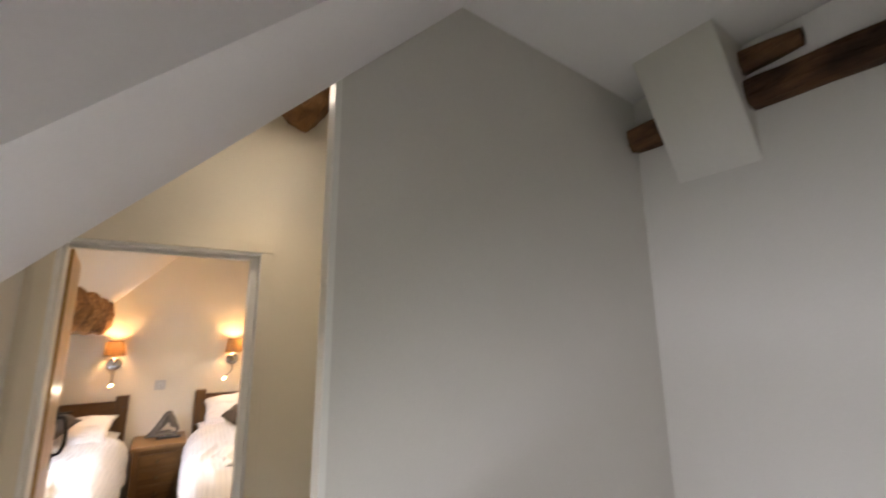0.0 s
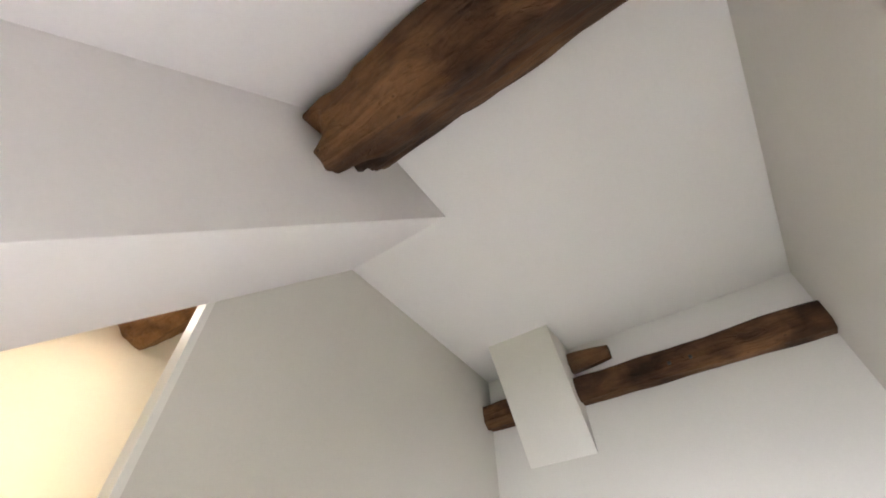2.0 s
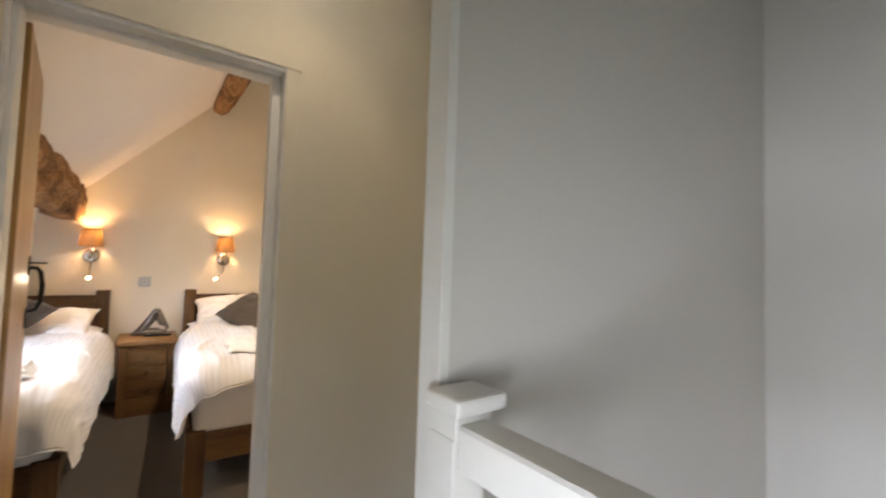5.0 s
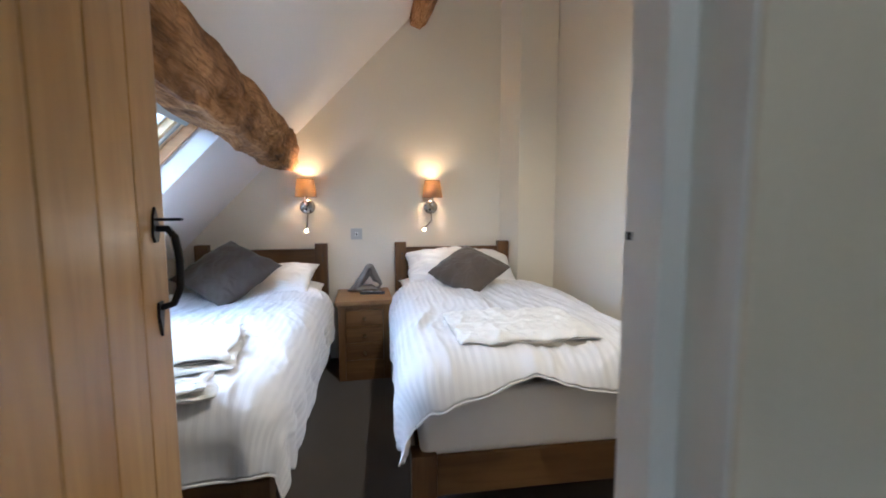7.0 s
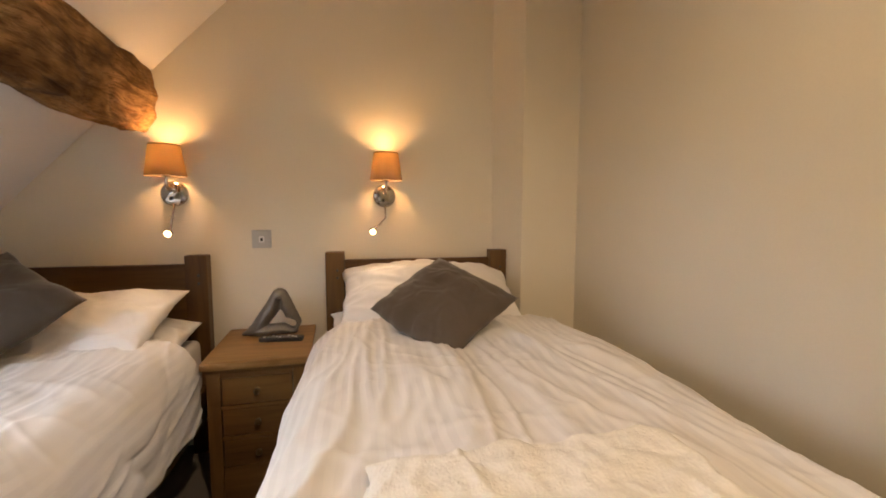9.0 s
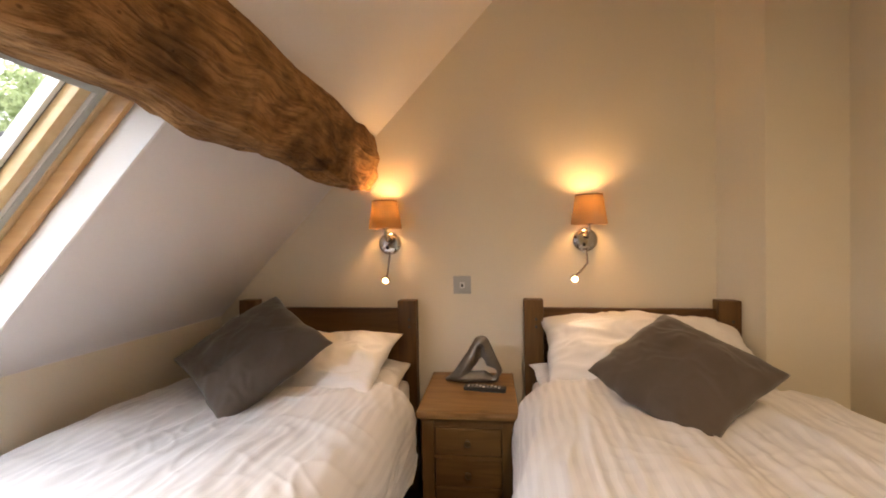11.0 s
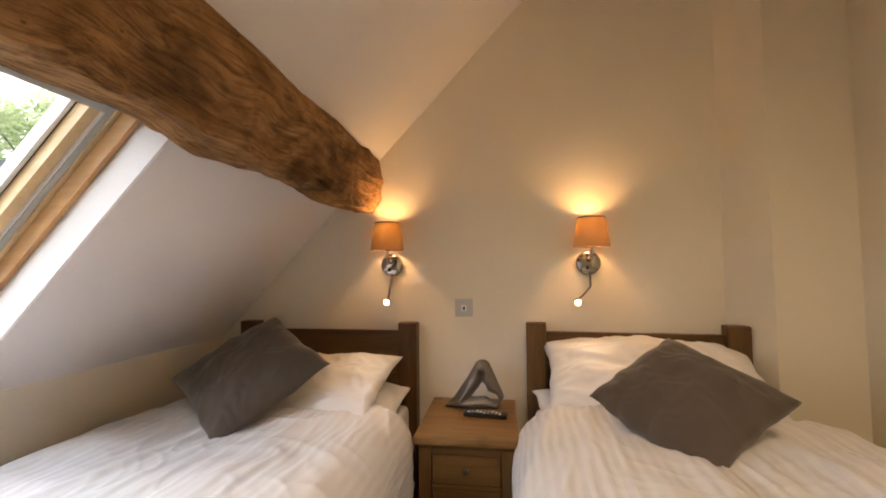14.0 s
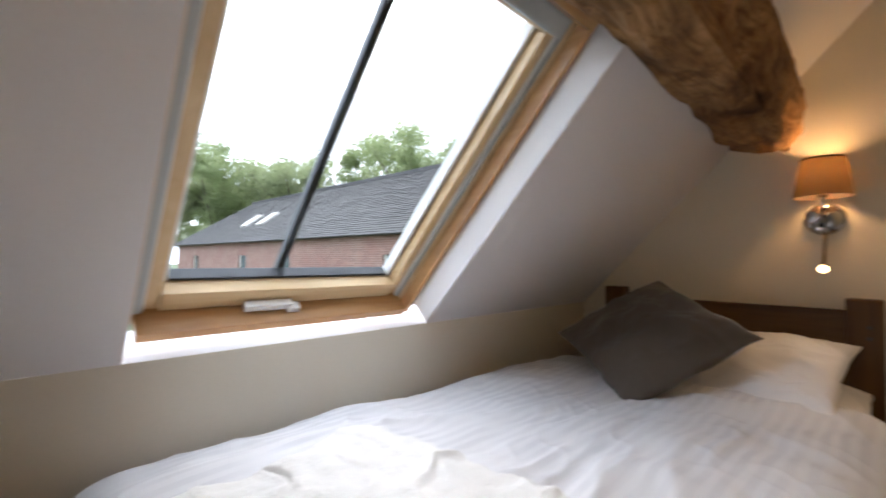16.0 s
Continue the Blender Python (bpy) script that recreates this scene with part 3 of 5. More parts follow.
def timber(name, poly, y0, y1, seed, label, rough=0.02, steps=60, taper=0.0, around=9, chew=0.0, mat=None, facet=0.0, lift=0.0, splinter=0.0):
    """A hewn log along y: a section polygon in x and z, finely divided and knocked about."""
    rng = Vector((seed * 7.3, seed * 3.1, seed * 1.7))
    k, ring = len(poly), []
    for i in range(k):
        a, b = Vector(poly[i]), Vector(poly[(i + 1) % k])
        ring += [a.lerp(b, j / around) for j in range(around)]
    c = sum((Vector(q) for q in poly), Vector((0, 0))) / k
    bm = bmesh.new()
    rows = []
    for s in range(steps + 1):
        f = s / steps
        y = y0 + (y1 - y0) * f
        row = []
        for q in ring:
            d = q - c
            g = 1 + taper * (1 - f)
            at = Vector((c.x + d.x * g, y, c.y + d.y * g))
            n1 = noise.noise(Vector((at.x * 3, at.y * 1.1, at.z * 3)) + rng)
            n2 = noise.noise(Vector((at.x * 11, at.y * 3.2, at.z * 11)) + rng)
            n3 = noise.noise(Vector((at.x * 34, at.y * 7, at.z * 34)) + rng)
            lump = (1 - abs(noise.noise(Vector((at.x * 6, at.y * 2.4, at.z * 6)) + rng * 1.7))) ** 3
            amt = rough * (1.2 * n1 + 0.8 * n2 + 0.6 * n3 - 0.5 * lump + 0.1)
            if chew and at.z < c.y:
                amt -= chew * max(0.0, noise.noise(Vector((at.x * 9, at.y * 4, at.z * 9)) + rng * 2) - 0.1)
            if at.z < c.y:
                at.z += lift * (1 - f) ** 2
            if splinter and f > 0.8 and at.z < c.y:
                amt -= splinter * (f - 0.8) * 5 * max(0.0, noise.noise(Vector((at.x * 15, at.y * 9, at.z * 15)) + rng) - 0.02)
            if facet:
                near = noise.voronoi(Vector((at.x * 5 + 0.5 * n1, at.y * 2.3, at.z * 5)) + rng)[0]
                amt += facet * (min(0.5, (near[1] - near[0])) * 2 - 0.6)
            dn = d.normalized()
            row.append(bm.verts.new((at.x + dn.x * amt, y, at.z + dn.y * amt)))
        rows.append(row)
    n = len(ring)
    for a, b in zip(rows, rows[1:]):
        for i in range(n):
            bm.faces.new((a[i], a[(i + 1) % n], b[(i + 1) % n], b[i]))
    bm.faces.new(rows[0][::-1])
    bm.faces.new(rows[-1])
    bmesh.ops.recalc_face_normals(bm, faces=bm.faces)
    return tagged(part(name, bm, mat or OAK, soft=True), label, "beam")


timber("purlin_beam", [(-0.785, 1.98), (-0.764, 1.80), (-0.82, 1.618), (-0.93, 1.608), (-1.05, 1.668), (-1.00, 1.80)], DOOR_N, NORTH + 0.01, 1, "massive weathered oak purlin with hewn and worm-eaten faces", 0.017, 260, -0.13, 20, 0.03, facet=0.020, lift=0.035)
timber("purlin_beam", [(0.13, 2.96), (0.155, 2.86), (0.235, 2.815), (0.32, 2.90), (0.40, 3.10), (0.25, 3.12)], DOOR_N, NORTH + 0.01, 2, "upper oak purlin running along the slope to the gable", 0.012, 70)
timber("purlin_beam", [(-0.04, 2.80), (-0.02, 2.72), (0.10, 2.62), (0.17, 2.60), (0.30, 2.78), (0.32, 3.02), (0.10, 2.96)], BX1 - 0.1, DOOR_S + 0.01, 3, "short honey-brown oak purlin above the landing doorway", 0.012, 40, mat=OAK_HONEY)
timber("ridge_beam", [(-0.155, 2.565), (-0.10, 2.50), (-0.035, 2.455), (0.055, 2.54), (0.148, 2.70), (0.168, 2.86), (-0.02, 2.80)], L_SOUTH - 0.01, BX0 + 0.01, 4, "large dark oak ridge beam with a splintered end", 0.016, 170, 0.0, 18, 0.015, OAK_DARK, 0.006, 0.0, 0.10)
plate = timber("wall_plate_beam", [(1.41, 2.545), (1.41, 2.475), (1.44, 2.447), (1.505, 2.447), (1.505, 2.562), (1.44, 2.562)], L_SOUTH - 0.01, GREY + 0.01, 5, "dark oak wall plate along the top of the stairwell wall", 0.010, 90, mat=OAK_DARK)
timber("timber_stub", [(1.40, 2.665), (1.395, 2.62), (1.42, 2.575), (1.46, 2.58), (1.47, 2.66), (1.43, 2.685)], -0.92, -0.72, 6, "short sawn-off oak rafter foot beside the boxed brace", 0.008, 16, -0.45, mat=OAK_DARK)
for y in (-1.13, -1.21):
    part("peg_hole", one_box(1.400, 1.4105, y - 0.006, y + 0.006, 2.478, 2.490, 0.002), BLACK, plate, "dark empty peg hole")

# ---- balustrade ----
bal = empty("balustrade", (0.025, GREY, 0.0))
tagged(bal, "white painted landing balustrade with square newel and spindles", "balustrade")
part("newel_post", one_box(-0.030, 0.028, -0.066, -0.004, 0.0, 1.07, 0.004), GLOSS, bal)
bm = bmesh.new()
box(bm, -0.031, 0.036, -0.072, -0.004, 1.071, 1.104, 0.004)
box(bm, -0.040, 0.054, -0.086, -0.004, 1.105, 1.130, 0.012, segments=4)
part("newel_cap", bm, GLOSS, bal)
part("handrail", one_box(-0.028, 0.030, L_SOUTH - GREY + 0.002, -0.067, 1.030, 1.093, 0.012, segments=3), GLOSS, bal)
part("base_rail", one_box(-0.03, 0.03, L_SOUTH - GREY + 0.002, -0.067, 0.06, 0.10, 0.005), GLOSS, bal)
sp = part("spindle", one_box(-0.016, 0.016, -0.016, 0.016, 0.10, 1.030, 0.003), GLOSS, bal, m=pose(0, -0.19, 0))
for i in range(1, 12):
    o = new("spindle", sp.data)
    o.matrix_basis, o.parent = pose(0, -0.19 - 0.105 * i, 0), bal

# ---- roof window ----


def slope_box(u0, u1, y0, y1, d0, d1, bevel=0.003):
    m = Matrix(((UX, 0, -UZ, EAVE_X), (0, 1, 0, 0), (UZ, 0, UX, EAVE_Z), (0, 0, 0, 1)))
    return one_box(u0, u1, y0, y1, d0, d1, bevel, m)


win = empty("window_1", on_slope(0.0, 2.37, 0.1))
structure(win, "pine-framed centre-pivot roof window in the sloping ceiling", "window")
inv = win.matrix_basis.inverted()


def wpart(name, bm, mat, parent=win, label=""):
    bmesh.ops.transform(bm, verts=bm.verts[:], matrix=inv)
    return part(name, bm, mat, parent, label)


FY0, FY1, FU0, FU1 = 1.925, 2.815, -0.050, 1.10


def mirror(a, b):
    """The same strip at both sides of the window, given as distances in from the frame's outer face."""
    return (FY0 + a, FY0 + b), (FY1 - b, FY1 - a)


for a, b in mirror(0.0, 0.018):
    wpart("frame_stile", slope_box(FU0, FU1, a, b, 0.100, 0.148), FRAME_PINE_U, label="amber lacquered outer frame")
for a, b in mirror(0.0, 0.029):
    wpart("frame_stile", slope_box(FU0, FU1, a, b, 0.151, 0.250), SASH_PINE_U)
for a, b in mirror(0.0292, 0.046):
    wpart("seal_strip", slope_box(FU0 + 0.031, FU1 - 0.05, a, b, 0.156, 0.240, 0.001), ALU, label="grey aluminium seal strip")
wpart("frame_rail", slope_box(FU0, FU0 + 0.03, FY0 + 0.030, FY1 - 0.030, 0.09, 0.25), FRAME_PINE)
wpart("frame_rail", slope_box(FU1 - 0.05, FU1, FY0 + 0.030, FY1 - 0.030, 0.09, 0.25), FRAME_PINE)
SY0, SY1, SU0, SU1 = FY0 + 0.047, FY1 - 0.047, FU0 + 0.034, FU1 - 0.06
for a, b in mirror(0.047, 0.050):
    wpart("sash_edge", slope_box(SU0, SU1, a, b, 0.158, 0.235, 0.001), WHITE_PLASTIC, label="white sash edge strip")
for a, b in mirror(0.0502, 0.082):
    wpart("sash_stile", slope_box(SU0, SU1, a, b, 0.168, 0.235), SASH_PINE_U)
wpart("sash_rail", slope_box(SU0, SU0 + 0.062, SY0 + 0.036, SY1 - 0.036, 0.160, 0.235), SASH_PINE)
wpart("sash_rail", slope_box(SU1 - 0.05, SU1, SY0 + 0.036, SY1 - 0.036, 0.160, 0.235), SASH_PINE)
for a, b in mirror(0.0825, 0.0845):
    wpart("gasket", slope_box(SU0 + 0.062, SU1 - 0.05, a, b, 0.205, 0.240, 0.001), DARKBAR, label="dark rubber gasket")
for a, b in mirror(0.0847, 0.098):
    wpart("glazing_bead", slope_box(SU0 + 0.062, SU1 - 0.05, a, b, 0.206, 0.243, 0.002), WHITE_PLASTIC, label="pale glazing bead")
wpart("glazing_bead", slope_box(SU0 + 0.063, SU0 + 0.073, SY0 + 0.054, SY1 - 0.054, 0.205, 0.242, 0.002), DARKBAR, label="dark glazing bead")
pane = wpart("pane", slope_box(SU0 + 0.05, SU1 - 0.04, SY0 + 0.046, SY1 - 0.046, 0.222, 0.228, 0.0), GLASS, label="clear glass pane")
pane.visible_shadow = False
wpart("glazing_bar", slope_box(SU0 + 0.04, SU1 - 0.03, 2.315, 2.339, 0.244, 0.266, 0.003), DARKBAR, label="dark conservation glazing bar")
wpart("blind_cassette", slope_box(SU1 - 0.045, SU1 + 0.006, SY0 + 0.036, SY1 - 0.036, 0.112, 0.159, 0.008), ALU, label="grey roller blind cassette")
lv = wpart("vent_handle", slope_box(FU0 + 0.036, FU0 + 0.060, 2.21, 2.35, 0.130, 0.1545, 0.006), WHITE_PLASTIC, label="white vent handle")
wpart("handle_knob", slope_box(FU0 + 0.018, FU0 + 0.050, 2.335, 2.375, 0.122, 0.150, 0.008), WHITE_PLASTIC, lv)
# thin architectural lining of the reveal
for y0, y1 in ((WIN_Y0 - 0.0005, WIN_Y0 + 0.004), (WIN_Y1 - 0.004, WIN_Y1 + 0.0005)):
    wpart("reveal_lining", slope_box(0.004, WIN_U - 0.004, y0, y1, 0.002, 0.099, 0.0), CEIL)

# ---- beds ----


def bed(at, rz, label):
    """A pine single bed; local origin at the top-left corner of the headboard, on the floor, foot towards -y."""
    b = empty("bed", at, rz)
    tagged(b, label, "bed", "twin beds")
    w, ln = 1.02, 2.13
    for x0 in (0.0, w - 0.10):
        post = part("headboard_post", one_box(x0, x0 + 0.10, -0.045, 0.025, 0, 1.02, 0.008), PINE_Z, b)
        for z in (0.92, 0.955 - 0.075):
            part("peg", lathe(bmesh.new(), [(0, 0.003), (0.0065, 0.003), (0.007, 0)], pose(x0 + 0.062, -0.0455, z, 90, 0, 0), 10), DARKBAR, post, "dark wooden peg")
    for k, (z0, z1) in enumerate(((0.46, 0.64), (0.642, 0.815), (0.817, 0.975))):
        part("headboard_plank", one_box(0.101, w - 0.101, -0.022, 0.012, z0, z1, 0.006), PINE_X, b)
    for x0 in (0.02, w - 0.055):
        part("side_rail", one_box(x0, x0 + 0.035, -ln + 0.09, -0.046, 0.20, 0.36, 0.005), PINE_Y, b)
    part("foot_rail", one_box(0.101, w - 0.101, -ln + 0.02, -ln + 0.055, 0.18, 0.345, 0.006), PINE_X, b)
    for x0 in (0.0, w - 0.10):
        part("foot_post", one_box(x0, x0 + 0.10, -ln, -ln + 0.088, 0, 0.36, 0.01), PINE_Z, b)
    part("slat_base", one_box(0.056, w - 0.056, -ln + 0.09, -0.05, 0.30, 0.335, 0.004), PINE_X, b)
    return b


def cloth_part(name, bm, mat, label, category, at, rz, group=""):
    ob = part(name, bm, mat, soft=False, m=pose(*at, 0, 0, rz))
    for f in ob.data.polygons:
        f.use_smooth = True
    return tagged(ob, label, category, group)


def mattress(at, rz):
    bm = one_box(0.035, 0.985, -2.105, -0.05, 0.336, 0.605, 0.055, segments=5)
    ob = part("mattress", bm, SHEET, soft=True, m=pose(*at, 0, 0, rz))
    tagged(ob, "single mattress in a white fitted sheet on the pine bed", "mattress", "twin mattresses")


def ridged(v, sharp=1.0):
    """Soft-tipped ridges along the zero lines of the noise."""
    n = noise.noise(v)
    return (1.02 - math.sqrt(n * n + 0.003)) ** (2 * sharp)


def duvet(at, rz, seed, half_l, half_r, hang_l, hang_r, hang_f, top, label, bump_up=0.0, long=1.0, crumple=0.3, foot=1.675, hem_line=()):
    """A puffed quilt lying over the mattress, hanging at both sides and the foot; local x across, y to the foot."""
    rng = Vector((seed * 5.7, seed * 9.1, 0))
    r = 0.15
    nx, ny = 230, 280
    s0, s1 = -(half_l + hang_l), half_r + hang_r

    def hang(s):
        """How far the cloth runs past the foot at s, gliding between the points of the hem line."""
        if not hem_line:
            return hang_f
        if s <= hem_line[0][0]:
            return hem_line[0][1]
        for (a, ha), (b, hb) in zip(hem_line, hem_line[1:]):
            if s <= b:
                k = (s - a) / (b - a)
                return ha + (hb - ha) * k * k * (3 - 2 * k)
        return hem_line[-1][1]

    def roll(arc):
        """Length past the edge's start to (out, drop), over a soft quarter round."""
        q = math.pi / 2 * r
        if arc < q:
            return r * math.sin(arc / r), r * (1 - math.cos(arc / r))
        return r, r + (arc - q)

    bm = bmesh.new()
    uv = bm.loops.layers.uv.new("UVMap")
    grid = []
    for j in range(ny + 1):
        row = []
        for i in range(nx + 1):
            s = s0 + (s1 - s0) * i / nx
            t = (foot + hang(s)) * j / ny
            half = half_l if s < 0 else half_r
            ex, ey = max(0.0, abs(s) - (half - r)), max(0.0, t - (foot - r))
            arc = math.hypot(ex, ey)
            cx, cy = (ex / arc, ey / arc) if arc else (0.0, 0.0)
            out, drop = roll(arc)
            drop *= 1 - 0.45 * cx * cy
            ox, oy = min(abs(s), half - r) + out * cx, min(t, foot - r) + out * cy
            dx, dy = drop * cx, drop * cy
            x = math.copysign(ox, s)
            flare = 0.04 * dy
            wave = noise.noise(Vector((s * 1.9, t * 1.7, 0)) + rng)
            mid = noise.noise(Vector((s * 5.5, t * 4.0, 2)) + rng)
            w2 = noise.noise(Vector((s * 3.1, t * 3.3, 5)) + rng)
            fan = s / (0.55 + 0.45 * min(1.0, t / foot))
            lng = ridged(Vector((fan * 4.2 + 0.5 * wave, t * 0.75 + 0.3 * w2, 3.3)) + rng, 2.0)
            lng2 = ridged(Vector((fan * 9.5 + 1.2 * wave, t * 1.3 + 0.5 * w2, 6.1)) + rng, 3.0)
            cr1 = ridged(Vector((s * 3.6 + 1.1 * w2, t * 2.9 + 1.1 * wave + s * 1.2, 8.2)) + rng, 3.0)
            cr2 = ridged(Vector((s * 8.5 + 1.6 * wave, t * 6.5 - 1.6 * w2 - s * 3, 1.1)) + rng, 3.5)
            fine = lng2
            far = 0.35 + 0.65 * min(1.0, t / 0.6)
            puff = 0.03 * math.cos(min(1.0, abs(s) / half) * math.pi / 2) * (1 - (t / foot) ** 6 if t < foot else 0)
            up = 0.024 * wave + 0.007 * mid + far * long * (0.020 * lng + 0.009 * lng2) + crumple * (0.026 * cr1 + 0.012 * cr2) + puff + bump_up * math.exp(-((s + 0.05) / 0.32) ** 2 - ((t - 0.45) / 0.35) ** 2)
            hem = 0.02 * noise.noise(Vector((s * 4, t * 4, 5)) + rng)
            z = top - drop * (1 + hem) + up * math.exp(-(drop / 0.13) ** 2)
            side = (0.03 * wave + 0.012 * math.sin(t * 13 + 4 * wave) * min(1, dx / 0.25) + 0.012 * fine) if dx else 0
            side_f = (0.03 * wave + 0.016 * math.sin(s * 13 + 4 * wave) * min(1, dy / 0.2)) if dy else 0
            px = x + math.copysign(min(1, dx * 6) * (side + flare * 0.9), s)
            py = -(oy + min(1, dy * 6) * (side_f + flare))
            row.append((bm.verts.new((px + 0.51, py - 0.44, z)), (s, t)))
        grid.append(row)
    for j in range(ny):
        for i in range(nx):
            q = (grid[j][i], grid[j][i + 1], grid[j + 1][i + 1], grid[j + 1][i])
            f = bm.faces.new([v for v, _ in q])
            for lp, (_, c) in zip(f.loops, q):
                lp[uv].uv = c
    bmesh.ops.recalc_face_normals(bm, faces=bm.faces)
    edge = [v.co + Vector((0, 0, -0.008)) for v, _ in grid[ny][::3]]
    ob = cloth_part("duvet", bm, DUVET, label, "duvet", at, rz, "twin duvets")
    hem = part("hem", tube(bmesh.new(), edge, 0.004, 8), SHEET, ob, "stitched white hem along the foot")
    hem.data.polygons.foreach_set("use_smooth", [True] * len(hem.data.polygons))
    so = ob.modifiers.new("thickness", "SOLIDIFY")
    so.thickness, so.offset = 0.022, -1.0
    return ob


def cushion_mesh(w, h, t, seed, sag=0.0, corner=0.35, wrinkle=0.007, n=56):
    """A stuffed square: two domed faces meeting in a seam, corners pulled out."""
    rng = Vector((seed * 4.3, seed * 2.9, seed))
    bm = bmesh.new()
    uv = bm.loops.layers.uv.new("UVMap")
    side = []
    for sgn in (1, -1):
        g = []
        for j in range(n + 1):
            v = 2 * j / n - 1
            row = []
            for i in range(n + 1):
                u = 2 * i / n - 1
                e = (max(0.0, 1 - abs(u) ** 2.6) * max(0.0, 1 - abs(v) ** 2.6)) ** 0.55
                pinch = 1 - 0.09 * (1 - corner) * ((1 - abs(u) ** 2) * abs(v) ** 3 + (1 - abs(v) ** 2) * abs(u) ** 3)
                px, py = u * w / 2 * pinch, v * h / 2 * pinch
                wv = noise.noise(Vector((u * 2.3, v * 2.3, sgn)) + rng)
                wr = ridged(Vector((u * 4 + wv, v * 4 - wv, sgn * 2)) + rng, 2.5)
                z = sgn * t / 2 * e * (1 + 0.22 * wv) + wrinkle * (wr - 0.4) * min(1, e * 2) - sag * (u * u) * 0.5
                edge = 0.012 * noise.noise(Vector((u * 3, v * 3, 9)) + rng)
                row.append((px + edge, py + edge, z, u, v))
            g.append(row)
        side.append(g)
    for sgn, g in zip((1, -1), side):
        vs = [[bm.verts.new(c[:3]) for c in row] for row in g]
        for j in range(n):
            for i in range(n):
                q = [(j, i), (j, i + 1), (j + 1, i + 1), (j + 1, i)]
                f = bm.faces.new([vs[a][b] for a, b in (q if sgn > 0 else q[::-1])])
                for lp, (a, b) in zip(f.loops, q if sgn > 0 else q[::-1]):
                    lp[uv].uv = (g[a][b][3] * w / 2, g[a][b][4] * h / 2)
    bmesh.ops.remove_doubles(bm, verts=bm.verts, dist=0.0012)
    return bm


def soft_thing(name, bm, mat, label, category, m, group=""):
    ob = part(name, bm, mat, m=m)
    for f in ob.data.polygons:
        f.use_smooth = True
    return tagged(ob, label, category, group)


def frame_from(c, right, up):
    """A pose whose x runs right and y up in the cushion's face."""
    x = Vector(right).normalized()
    z = x.cross(Vector(up)).normalized()
    y = z.cross(x)
    m = Matrix((x, y, z)).transposed().to_4x4()
    m.translation = c
    return m


BED_R, RZ_R, BED_L, RZ_L = (0.0, 4.0, 0.0), -3.2, (-1.585, 4.0, 0.0), -1.5
bed(BED_R, RZ_R, "waxed pine single bed with a pegged plank headboard by the wall")
bed(BED_L, RZ_L, "waxed pine single bed with a plank headboard under the slope")
mattress(BED_R, RZ_R)
mattress(BED_L, RZ_L)
duvet(BED_R, RZ_R, 1, 0.55, 0.69, 0.30, 0.18, 0.20, 0.71, "white satin-stripe duvet spread rumpled over the bed", -0.01, 1.5, 0.36, 1.76,
      ((-0.60, 0.13), (-0.44, 0.086), (-0.30, 0.045), (-0.04, -0.015), (0.28, 0.055), (0.50, 0.135), (0.66, 0.24)))
duvet(BED_L, RZ_L, 2, 0.63, 0.575, 0.0, 0.28, 0.20, 0.70, "white satin-stripe duvet bunched up under the roof window", -0.045, 0.75, 0.45, 1.78)

# pillows, two to a bed, and a velvet cushion
lie = Vector((1, 0, 0))
soft_thing("pillow", cushion_mesh(0.88, 0.52, 0.15, 11, wrinkle=0.013), SHEET, "white cotton pillow lying flat under another pillow", "pillow", frame_from((0.455, 3.685, 0.672), (1, -0.02, 0), (0, 1, 0.05)), "pillows")
soft_thing("pillow", cushion_mesh(0.94, 0.48, 0.23, 12, sag=0.06, wrinkle=0.012), SHEET, "plump white cotton pillow propped against the pine headboard", "pillow", frame_from((0.535, 3.735, 0.815), (1, -0.04, -0.035), (0, 0.88, 0.48)), "pillows")
soft_thing("pillow", cushion_mesh(0.80, 0.50, 0.15, 13, wrinkle=0.014), SHEET, "white cotton pillow lying flat with a loose flap", "pillow", frame_from((-0.98, 3.68, 0.67), (1, 0.05, 0), (0, 1, 0.05)), "pillows")
soft_thing("pillow", cushion_mesh(0.78, 0.48, 0.16, 14, sag=0.0, wrinkle=0.013), SHEET, "white cotton pillow with a pointed corner beside the cushion", "pillow", frame_from((-1.03, 3.67, 0.765), (1, -0.10, 0.04), (0.05, 0.92, 0.32)), "pillows")
soft_thing("cushion", cushion_mesh(0.445, 0.43, 0.16, 15, corner=0.6, wrinkle=0.005), VELVET, "dark grey-brown velvet cushion tipped on one corner against pillows", "cushion", frame_from((0.480, 3.315, 0.855), (0.25, -0.36, -0.14), (0.285, 0.285, 0.24)), "velvet cushions")
soft_thing("cushion", cushion_mesh(0.53, 0.49, 0.16, 16, corner=0.6, wrinkle=0.005), VELVET, "grey velvet cushion leaning on one corner beside the slope", "cushion", frame_from((-1.20, 3.46, 0.870), (0.45, -0.305, -0.175), (0.24, 0.285, 0.215)), "velvet cushions")


